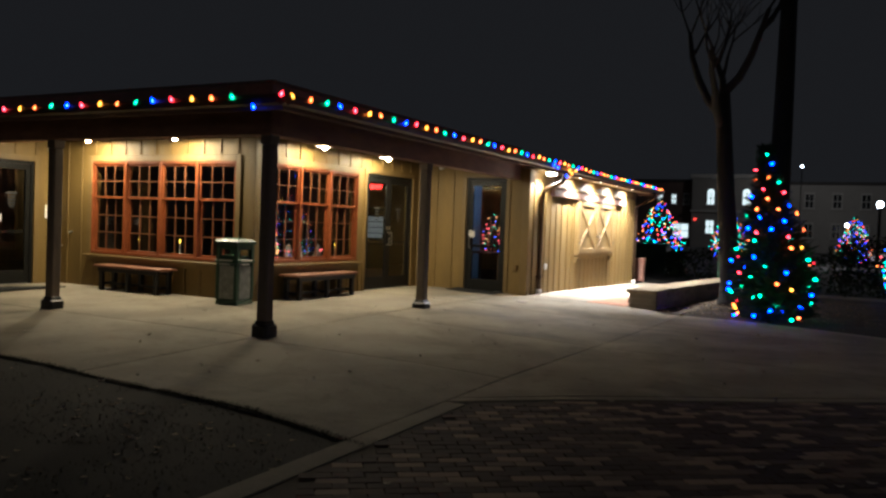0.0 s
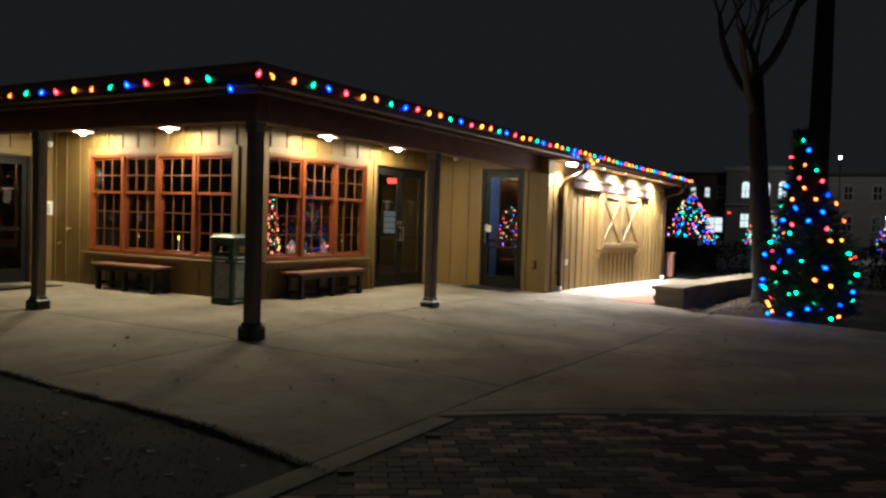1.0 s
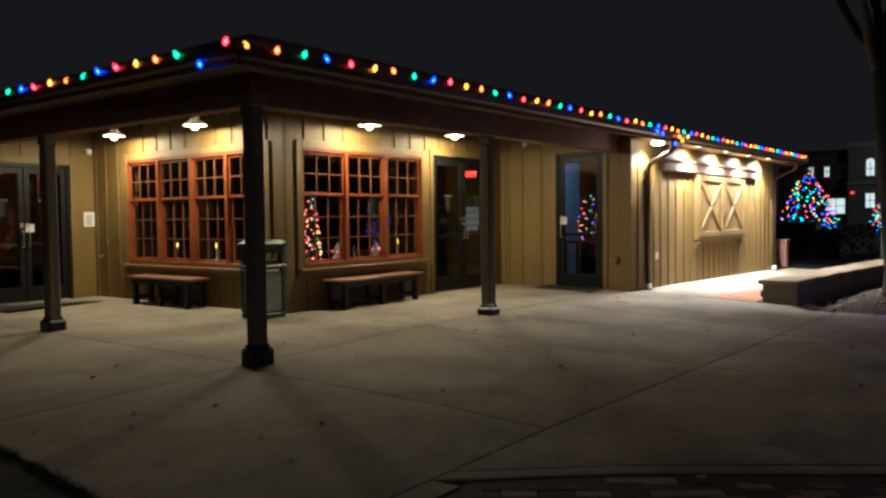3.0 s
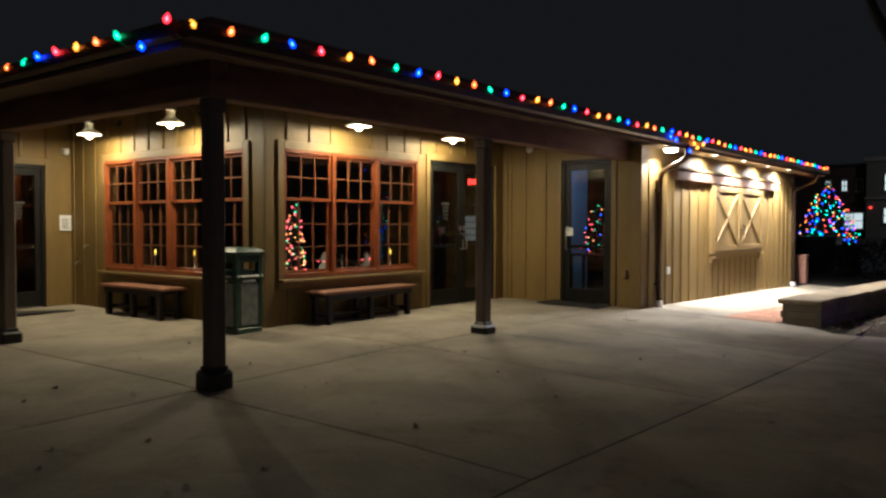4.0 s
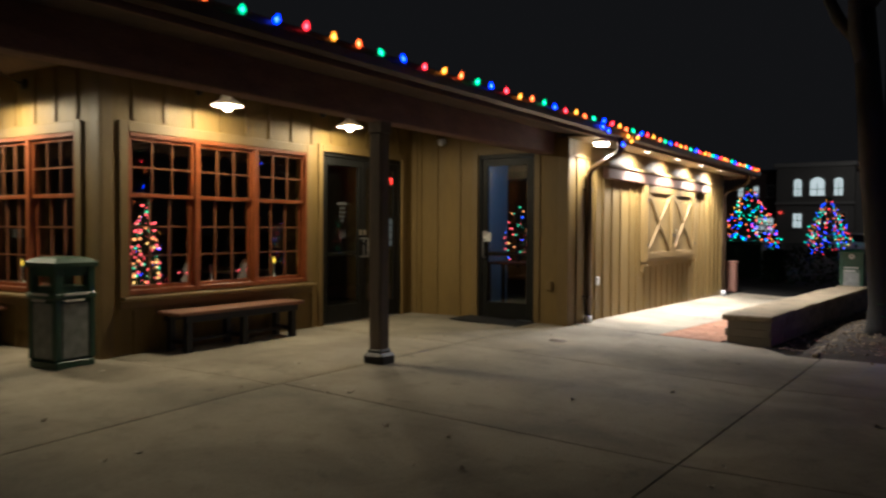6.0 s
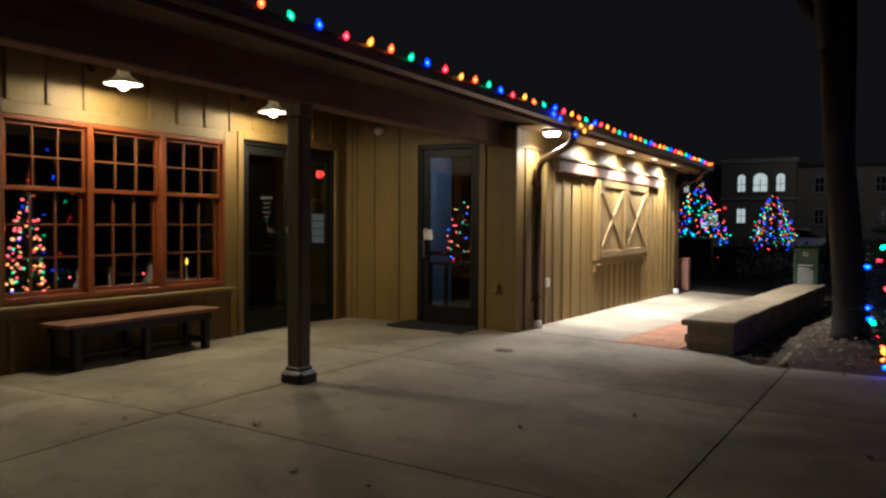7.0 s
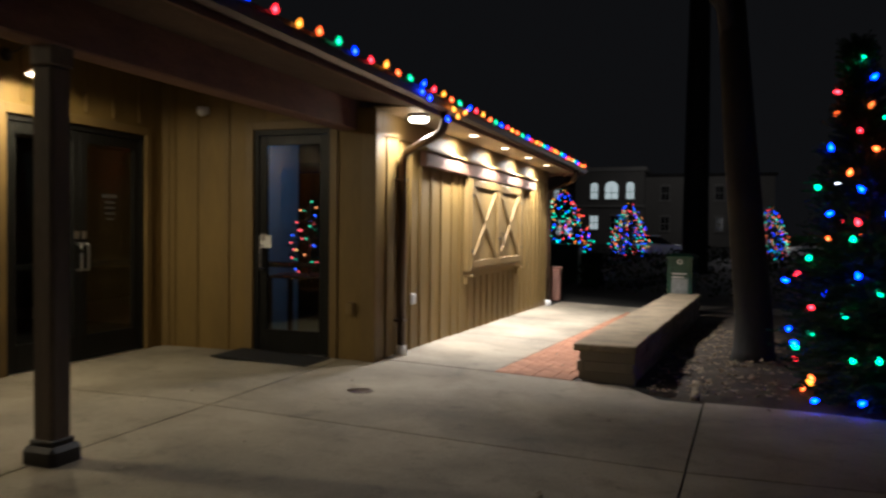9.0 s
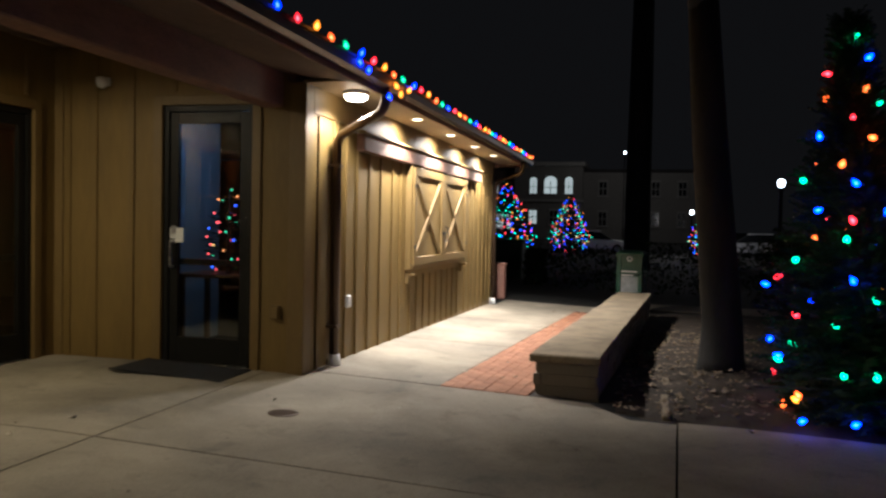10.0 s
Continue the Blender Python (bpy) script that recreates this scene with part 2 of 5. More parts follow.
CORE = {
    "red": glow("red_bulb_core", (1.0, 0.35, 0.38), 9.0),
    "yellow": glow("yellow_bulb_core", (1.0, 0.75, 0.35), 7.0),
    "orange": glow("orange_bulb_core", (1.0, 0.60, 0.32), 8.0),
    "green": glow("green_bulb_core", (0.35, 1.0, 0.72), 7.0),
    "blue": glow("blue_bulb_core", (0.25, 0.45, 1.0), 10.0),
}
BRIGHT = {
    "red": glow("bright_red_bulb", (1.0, 0.10, 0.11), 3.4),
    "yellow": glow("bright_yellow_bulb", (1.0, 0.58, 0.16), 2.8),
    "orange": glow("bright_orange_bulb", (1.0, 0.32, 0.10), 3.2),
    "green": glow("bright_green_bulb", (0.06, 0.70, 0.32), 2.6),
    "blue": glow("bright_blue_bulb", (0.04, 0.12, 1.0), 4.5),
}
LAMPGLOW = glow("warm_lamp_glow", (1.0, 0.86, 0.62), 22)
DISCGLOW = glow("downlight_glow", (1.0, 0.88, 0.66), 14)
EXITGLOW = glow("red_exit_letters", (1.0, 0.03, 0.02), 9.0)
FLAME = glow("yellow_candle_flame", (1.0, 0.62, 0.06), 2.4)
WINDOWGLOW = glow("lit_window", (0.80, 0.92, 0.86), 0.5)
LANTERN = glow("street_lantern_glow", (0.86, 0.95, 1.0), 14)
REDSIGN = glow("red_shop_sign", (1.0, 0.06, 0.04), 1.0)
COOLGLOW = glow("cooler_front_glow", (0.85, 0.95, 0.90), 0.07)
PANELGLOW = glow("added_panel_glow", (0.62, 0.82, 1.0), 0.5)
ORDER = ("red", "yellow", "orange", "green", "blue")


# ---------------------------------------------------------------- mesh helpers
def box(bm, x0, x1, y0, y1, z0, z1, bevel=0.0):
    vs = [bm.verts.new((x, y, z)) for x in (x0, x1) for y in (y0, y1) for z in (z0, z1)]
    fs = [bm.faces.new([vs[i] for i in q]) for q in ((0, 1, 3, 2), (4, 6, 7, 5), (0, 4, 5, 1), (2, 3, 7, 6), (0, 2, 6, 4), (1, 5, 7, 3))]
    if bevel:
        es = list({e for f in fs for e in f.edges})
        bmesh.ops.bevel(bm, geom=es, offset=bevel, segments=1, affect="EDGES")
    return bm


def solid(x0, x1, y0, y1, z0, z1, bevel=0.0):
    return box(bmesh.new(), x0, x1, y0, y1, z0, z1, bevel)


def tube(bm, pts, radii, sides=10, cap=True):
    """A round bar through the points, with one radius for each."""
    rings, pts = [], [Vector(p) for p in pts]
    side = None
    for i, p in enumerate(pts):
        d = (pts[min(i + 1, len(pts) - 1)] - pts[max(i - 1, 0)]).normalized()
        ref = Vector((0, 0, 1)) if abs(d.z) < 0.9 else Vector((1, 0, 0))
        if side is None or abs(side.dot(d)) > 0.95:
            side = d.cross(ref).normalized()
        side = (side - d * side.dot(d)).normalized()
        up = d.cross(side)
        r = radii[i] if hasattr(radii, "__len__") else radii
        rings.append([bm.verts.new(p + r * (math.cos(a) * side + math.sin(a) * up)) for a in (2 * math.pi * k / sides for k in range(sides))])
    for a, b in zip(rings, rings[1:]):
        for k in range(sides):
            bm.faces.new((a[k], a[(k + 1) % sides], b[(k + 1) % sides], b[k])).smooth = True
    if cap:
        bm.faces.new(rings[0][::-1])
        bm.faces.new(rings[-1])
    return bm


def lathe(bm, outline, sides=20, at=(0, 0, 0)):
    """Turn an outline of (radius, height) round the upright axis."""
    rings = [[bm.verts.new((at[0] + r * math.cos(a), at[1] + r * math.sin(a), at[2] + z)) for a in (2 * math.pi * k / sides for k in range(sides))] for r, z in outline]
    for a, b in zip(rings, rings[1:]):
        for k in range(sides):
            bm.faces.new((a[k], a[(k + 1) % sides], b[(k + 1) % sides], b[k])).smooth = True
    return rings


def finish(name, bm, material):
    bmesh.ops.recalc_face_normals(bm, faces=bm.faces)
    me = bpy.data.meshes.new(name)
    bm.to_mesh(me)
    bm.free()
    me.materials.append(material)
    return me


def part(name, bm, material, parent, label="", at=None):
    ob = new(name, finish(name, bm, material))
    ob.parent = parent
    if at:
        ob.location = at
    if label:
        ob["label"] = label
    return ob


def piece(name, mesh, parent, at, turn=0.0, tilt=(0, 0)):
    ob = new(name, mesh)
    ob.parent = parent
    ob.matrix_basis = pose(*at, tilt[0], tilt[1], turn)
    return ob


def structure(name, bm, material, label, category=""):
    return tagged(new(name, finish(name, bm, material)), label, category or name.split("_")[0], kind="structure")


def thing(name, label, category, group="", m=None):
    ob = tagged(new(name), label, category, group)
    ob.empty_display_size = 0.1
    if m is not None:
        ob.matrix_basis = m
    return ob


def gz(x, y):
    """The plaza falls gently away from the building and towards the far end."""
    near = min(1.0, max(0.0, (-3.2 - x) / 2.0))
    fall = 0.055 * min(1.0, max(0.0, (10.3 - y) / 2.25)) + 0.065 * min(1.0, max(0.0, (8.0 - y) / 2.6))
    return max(-0.055, min(0.11, 0.085 - 0.042 * (x + 5.4))) - near * fall - 0.018 * min(9.0, max(0.0, y - 16.5))


# ---------------------------------------------------------------- plan
XE, YS, YD, XW, XV = -7.965, 10.57, 16.18, -5.25, -13.03   # wall faces: east, south, door wall, wing, west wing
YN, TOP, THICK = 25.35, 3.20, 0.18
EAVE_X, EAVE_Y, EAVE_Z = -4.62, 7.12, 2.87
EAVE_N = 25.95


def wall(name, along, face, inward, a0, a1, z0, z1, holes, label, material=SIDING):
    """A wall with thickness and openings through it."""
    bm = bmesh.new()
    lo, hi = sorted((face, face + inward))
    cuts = sorted({a0, a1, *(h[0] for h in holes), *(h[1] for h in holes)})
    for p, q in zip(cuts, cuts[1:]):
        spans = [(z0, z1)]
        for h in holes:
            if h[0] <= p and q <= h[1]:
                spans = [(z0, h[2]), (h[3], z1)]
        for s0, s1 in spans:
            if s1 - s0 > 0.01:
                if along == "x":
                    box(bm, p, q, lo, hi, s0, s1)
                else:
                    box(bm, lo, hi, p, q, s0, s1)
    return structure(name, bm, material, label, "wall")


W1 = (-11.95, -8.37, 0.74, 2.475)
W2 = (10.89, 13.66, 0.75, 2.485)
D1 = (13.98, 15.87, 0.0, 2.54)
D2 = (-6.73, -5.77, 0.0, 2.60)
D3 = (8.56, 10.11, 0.0, 2.44)
HATCH = (19.42, 22.52, 0.95, 2.25)

wall_south = wall("wall_south", "x", YS, THICK, XV - THICK, XE, -0.2, TOP, [W1], "olive board-and-batten wall under the porch")
wall_east = wall("wall_east", "y", XE, -THICK, YS + THICK, YD + THICK, -0.2, TOP, [W2, D1], "olive board-and-batten wall beside the entrance")
wall_door = wall("wall_door", "x", YD, THICK, XE, XW - THICK, -0.2, TOP, [D2], "olive board-and-batten wall with a glass door")
wall_wing = wall("wall_wing", "y", XW, -THICK, YD, YN, -0.3, 2.80, [], "lit tan board-and-batten wall of the wing")
wall_west = wall("wall_west", "y", XV, -THICK, 8.05, YS, -0.2, TOP, [D3], "olive board-and-batten wall with double doors")
wall("wall_north", "x", YN, -THICK, -20, XW - THICK, -0.3, 2.80, [], "plain rear wall of the building")
wall("wall_far_west", "y", -20, THICK, 8.05 + THICK, YN - THICK, -0.3, 2.80, [], "plain far side wall of the building")
wall("wall_west_front", "x", 8.05, THICK, -20, XV, -0.3, 2.80, [], "plain front wall of the west wing")

# battens, one strip each
BATTENS = {}


def batten(parent, along, face, out, a, z0, z1):
    key = (along, round(z1 - z0, 2), out > 0)
    if key not in BATTENS:
        h = key[1]
        bm = solid(-0.026, 0.026, min(0, 0.020 * out), max(0, 0.020 * out), 0, h, 0.004) if along == "x" else solid(min(0, 0.020 * out), max(0, 0.020 * out), -0.026, 0.026, 0, h, 0.004)
        BATTENS[key] = finish("batten", bm, BATTEN)
    piece("batten", BATTENS[key], parent, (a, face, z0) if along == "x" else (face, a, z0))


def battens(parent, along, face, out, a0, a1, z0, z1, holes, step=0.305):
    n = max(1, round((a1 - a0) / step))
    for i in range(1, n):
        a = a0 + (a1 - a0) * i / n
        hit = [h for h in holes if h[0] - 0.16 < a < h[1] + 0.16]
        if not hit:
            batten(parent, along, face, out, a, z0, z1)
        else:
            h = hit[0]
            if h[2] > 0.3:
                batten(parent, along, face, out, a, z0, h[2] - 0.17)
            batten(parent, along, face, out, a, h[3] + 0.13, z1)


battens(wall_south, "x", YS, -1, XV, XE, 0.09, 3.16, [W1], 0.405)
battens(wall_east, "y", XE, 1, YS, YD, 0.09, 3.16, [W2, D1], 0.405)
for a in (-7.80, -7.49, -7.07):
    batten(wall_door, "x", YD, -1, a, 0.09, 3.16)
for a in (-6.60, -6.18):
    batten(wall_door, "x", YD, -1, a, D2[3] + 0.13, 3.16)
battens(wall_west, "y", XV, 1, 8.05, YS, 0.09, 3.16, [D3], 0.405)
for a in (16.50, 16.88, 17.24, 17.57, 17.95, 18.34, 18.79, 19.14, 22.88, 23.26, 23.64, 24.02, 24.40, 24.78, 25.10):
    batten(wall_wing, "y", XW, 1, a, -0.12, 2.28 if 17.5 < a < 23.8 else 2.52)
for i in range(9):
    batten(wall_wing, "y", XW, 1, 19.42 + 0.345 * i + 0.17, -0.12, 0.80)

# corner boards and base boards
for nm, dims in (
    ("corner_board", (XE - 0.13, XE + 0.022, YS - 0.022, YS - 0.001, 0.02, 3.18)),
    ("corner_board", (XE + 0.001, XE + 0.022, YS - 0.001, YS + 0.13, 0.02, 3.18)),
    ("corner_board", (XW - 0.14, XW + 0.022, YD - 0.022, YD - 0.001, -0.02, 2.78)),
    ("corner_board", (XW + 0.001, XW + 0.022, YD - 0.001, YD + 0.16, -0.02, 2.78)),
    ("corner_board", (XE + 0.001, XE + 0.10, YD - 0.020, YD - 0.001, 0.02, 3.18)),
    ("corner_board", (XV + 0.001, XV + 0.10, YS - 0.020, YS - 0.001, 0.02, 3.18)),
    ("corner_board", (XW + 0.001, XW + 0.022, YN - 0.14, YN, -0.18, 2.78)),
    ("frieze_board", (XW + 0.001, XW + 0.024, YD + 0.16, YN - 0.14, 2.53, 2.782)),
    ("baseboard", (XW + 0.001, XW + 0.014, YD + 0.16, YN - 0.14, -0.16, 0.02)),
):
    structure(nm, solid(*dims, 0.004), TRIM, "olive painted trim board on the wall", "trim")

# ---------------------------------------------------------------- roof, eaves, porch
bm = bmesh.new()
ez = EAVE_Z + 0.03
ridge = [(-12.3, 14.8, 3.75), (-12.3, 18.0, 3.75)]
a = [bm.verts.new(p) for p in ((EAVE_X, EAVE_Y, ez), (EAVE_X, EAVE_N, ez), (-20.6, EAVE_N, ez), (-20.6, EAVE_Y, ez))]
r = [bm.verts.new(p) for p in ridge]
for q in ((a[0], a[1], r[1], r[0]), (a[1], a[2], r[1]), (a[2], a[3], r[0], r[1]), (a[3], a[0], r[0])):
    bm.faces.new(q)
bmesh.ops.solidify(bm, geom=bm.faces[:], thickness=0.06)
structure("roof", bm, SHINGLE, "dark shingled hip roof with lit eaves", "roof")

bm = bmesh.new()
for ring in (((EAVE_X - 0.03, EAVE_Y + 0.03), (EAVE_X - 0.03, YD - 0.03), (-5.46, YD - 0.03), (-5.46, 7.95)), ((-20, EAVE_Y + 0.03), (EAVE_X - 0.03, EAVE_Y + 0.03), (-5.46, 7.95), (-20, 7.95))):
    # the boards rise from the fascia to the beam
    under = [bm.verts.new((x, y, 2.755 if x > -4.7 or (y < 7.2) else 2.875)) for x, y in ring]
    over = [bm.verts.new((v.co.x, v.co.y, v.co.z + 0.02)) for v in under]
    bm.faces.new(under)
    bm.faces.new(over)
    for k in range(4):
        bm.faces.new((under[k], under[(k + 1) % 4], over[(k + 1) % 4], over[k]))
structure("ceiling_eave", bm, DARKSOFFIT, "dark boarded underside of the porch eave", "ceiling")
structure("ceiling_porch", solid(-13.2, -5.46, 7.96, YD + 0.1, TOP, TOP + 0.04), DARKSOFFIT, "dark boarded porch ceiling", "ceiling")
bm = bmesh.new()
box(bm, XW + 0.001, EAVE_X - 0.03, YD - 0.03, EAVE_N, 2.785, 2.81)
structure("ceiling_soffit", bm, SOFFIT, "tan soffit with recessed lights above the wing wall", "ceiling")
structure("ceiling_room", solid(-19.8, XE - THICK, YS + THICK, YN - THICK, 3.02, 3.06), ROOMWALL, "dark ceiling of the unlit hall", "ceiling")
structure("ceiling_wing_room", solid(XE - THICK, XW - THICK, YD + THICK, YN - THICK, 2.84, 2.88), ROOMWALL, "dark ceiling of the wing", "ceiling")

# fascia and gutters
for nm, dims in (
    ("fascia", (EAVE_X - 0.03, EAVE_X, EAVE_Y, EAVE_N, 2.72, ez - 0.07)),
    ("fascia", (-20.6, EAVE_X - 0.03, EAVE_Y, EAVE_Y + 0.03, 2.72, ez - 0.07)),
    ("fascia", (XW - THICK, EAVE_X - 0.03, EAVE_N - 0.03, EAVE_N, 2.72, ez - 0.07)),
):
    structure(nm, solid(*dims, 0.003), BEAMWOOD, "brown fascia board along the eave", "trim")


def gutter(name, p, q, out):
    """An open half-round trough along the eave from p to q."""
    bm = bmesh.new()
    shape = [(0.0, 0.0), (0.0, -0.055), (0.02, -0.095), (0.055, -0.105), (0.09, -0.08), (0.105, -0.03), (0.105, 0.0), (0.115, 0.004), (0.115, -0.035), (0.097, -0.09), (0.057, -0.117), (0.012, -0.105), (-0.008, -0.06), (-0.008, 0.0)]
    rows = []
    for e in (Vector(p), Vector(q)):
        rows.append([bm.verts.new(e + Vector(out) * u + Vector((0, 0, v))) for u, v in shape])
    n = len(shape)
    for k in range(n):
        bm.faces.new((rows[0][k], rows[0][(k + 1) % n], rows[1][(k + 1) % n], rows[1][k]))
    bm.faces.new(rows[0])
    bm.faces.new(rows[1])
    return structure(name, bm, GUTTER, "brown metal gutter along the eave", "gutter")


gutter("gutter", (EAVE_X + 0.01, EAVE_Y - 0.1, EAVE_Z), (EAVE_X + 0.01, EAVE_N, EAVE_Z), (1, 0, 0))
gutter("gutter", (-20.6, EAVE_Y - 0.01, EAVE_Z), (EAVE_X + 0.11, EAVE_Y - 0.01, EAVE_Z), (0, -1, 0))

# porch beams
PX, PY = -5.56, 8.05
structure("porch_beam_east", solid(PX - 0.10, PX + 0.10, PY + 0.10, YD, 2.56, TOP, 0.012), BEAMWOOD, "brown stained timber beam over the posts", "beam")
structure("porch_beam_south", solid(XV, PX + 0.10, PY - 0.10, PY + 0.10, 2.56, TOP, 0.012), BEAMWOOD, "brown stained timber beam over the posts", "beam")


def porch_post():
    t = thing("porch_post", "dark brown square timber porch post on a chamfered foot", "post", "posts of the porch")
    part("shaft", solid(-0.078, 0.078, -0.078, 0.078, 0.17, 2.40, 0.018), POSTWOOD, t)
    bm = solid(-0.125, 0.125, -0.125, 0.125, -0.05, 0.15, 0.03)
    box(bm, -0.088, 0.088, -0.088, 0.088, 0.15, 0.185, 0.008)
    part("foot", bm, BLACKMETAL, t, "dark chamfered post base")
    bm = solid(-0.086, 0.086, -0.086, 0.086, 2.40, 2.56, 0.008)
    part("capital", bm, POSTWOOD, t)
    return t


post = porch_post()
post.matrix_basis = pose(PX, PY, 0.045)
for x, y in ((PX, 12.13), (-9.62, PY)):
    copy_thing(post, pose(x, y, 0.045))


# ---------------------------------------------------------------- windows
PANES = {}


def window(name, m, units, width, height, label):
    """Double-hung units in a row: six panes over nine. Local x runs along the wall, -y is outside."""
    w = tagged(new(name), label, "window", kind="structure")
    w.matrix_basis = m
    uw = width / units
    bm = bmesh.new()
    for k in range(units + 1):
        u = k * uw
        wd = 0.030 if k in (0, units) else 0.036
        box(bm, max(0, u - wd), min(width, u + wd), -0.022, 0.11, 0, height, 0.006)
    for k in range(units):
        lo, hi = k * uw + (0.030 if k == 0 else 0.036), (k + 1) * uw - (0.030 if k == units - 1 else 0.036)
        box(bm, lo, hi, -0.020, 0.11, 0, 0.05, 0.004)
        box(bm, lo, hi, -0.020, 0.11, height - 0.045, height, 0.004)
    part("window_frame", bm, ORANGE, w, "orange-stained wooden frame")
    bm = bmesh.new()
    box(bm, -0.11, 0, -0.026, -0.001, -0.02, height + 0.11, 0.005)
    box(bm, width, width + 0.11, -0.026, -0.001, -0.02, height + 0.11, 0.005)
    box(bm, 0, width, -0.026, -0.001, height, height + 0.11, 0.005)
    part("casing", bm, TRIM, w, "olive painted casing")
    bm = solid(-0.11, width + 0.11, -0.115, 0.0, -0.06, -0.021, 0.006)
    box(bm, -0.11, width + 0.11, -0.030, -0.001, -0.15, -0.06, 0.004)
    part("window_sill", bm, TRIM, w, "olive painted sill")
    mid = height * 0.615
    rng = random.Random(5)
    for k in range(units):
        lo, hi = k * uw + 0.036, (k + 1) * uw - 0.036
        for tag, z0, z1, y0, rows in (("upper_sash", mid - 0.02, height - 0.045, 0.015, 2), ("lower_sash", 0.05, mid + 0.02, 0.055, 3)):
            y1 = y0 + 0.036
            bm = bmesh.new()
            st = 0.033
            box(bm, lo, lo + st, y0, y1, z0, z1, 0.003)
            box(bm, hi - st, hi, y0, y1, z0, z1, 0.003)
            box(bm, lo + st, hi - st, y0, y1, z0, z0 + 0.04, 0.003)
            box(bm, lo + st, hi - st, y0, y1, z1 - 0.04, z1, 0.003)
            sash = part(tag, bm, ORANGE, w)
            gx0, gx1, gz0, gz1 = lo + st, hi - st, z0 + 0.04, z1 - 0.04
            bm = bmesh.new()
            for c in (1, 2):
                u = gx0 + (gx1 - gx0) * c / 3
                box(bm, u - 0.008, u + 0.008, y0 + 0.004, y1 - 0.004, gz0, gz1)
            for c in range(1, rows):
                v = gz0 + (gz1 - gz0) * c / rows
                for d in range(3):
                    ua, ub = gx0 + (gx1 - gx0) * d / 3 + 0.008, gx0 + (gx1 - gx0) * (d + 1) / 3 - 0.008
                    box(bm, ua if d else gx0, ub if d < 2 else gx1, y0 + 0.004, y1 - 0.004, v - 0.008, v + 0.008)
            part("glazing_bars", bm, MUNTIN, sash, "darker brown glazing bars")
            pw, ph = (gx1 - gx0) / 3, (gz1 - gz0) / rows
            key = "pane_%.3f_%.3f" % (pw, ph)
            if key not in PANES:
                PANES[key] = finish("pane", solid(-pw / 2 + 0.006, pw / 2 - 0.006, -0.002, 0.002, -ph / 2 + 0.006, ph / 2 - 0.006), GLASS)
            for c in range(3):
                for d in range(rows):
                    p = piece("pane", PANES[key], sash, (gx0 + pw * (c + 0.5), (y0 + y1) / 2, gz0 + ph * (d + 0.5)), rng.uniform(-0.35, 0.35), (rng.uniform(-0.3, 0.3), 0))
                    p.visible_shadow = False
    return w


window("window_1", pose(W1[0], YS, W1[2]), 4, W1[1] - W1[0], W1[3] - W1[2], "row of four orange-framed double-hung windows with many panes")
window("window_2", pose(XE, W2[0], W2[2], 0, 0, 90), 3, W2[1] - W2[0], W2[3] - W2[2], "row of three orange-framed double-hung windows with many panes")


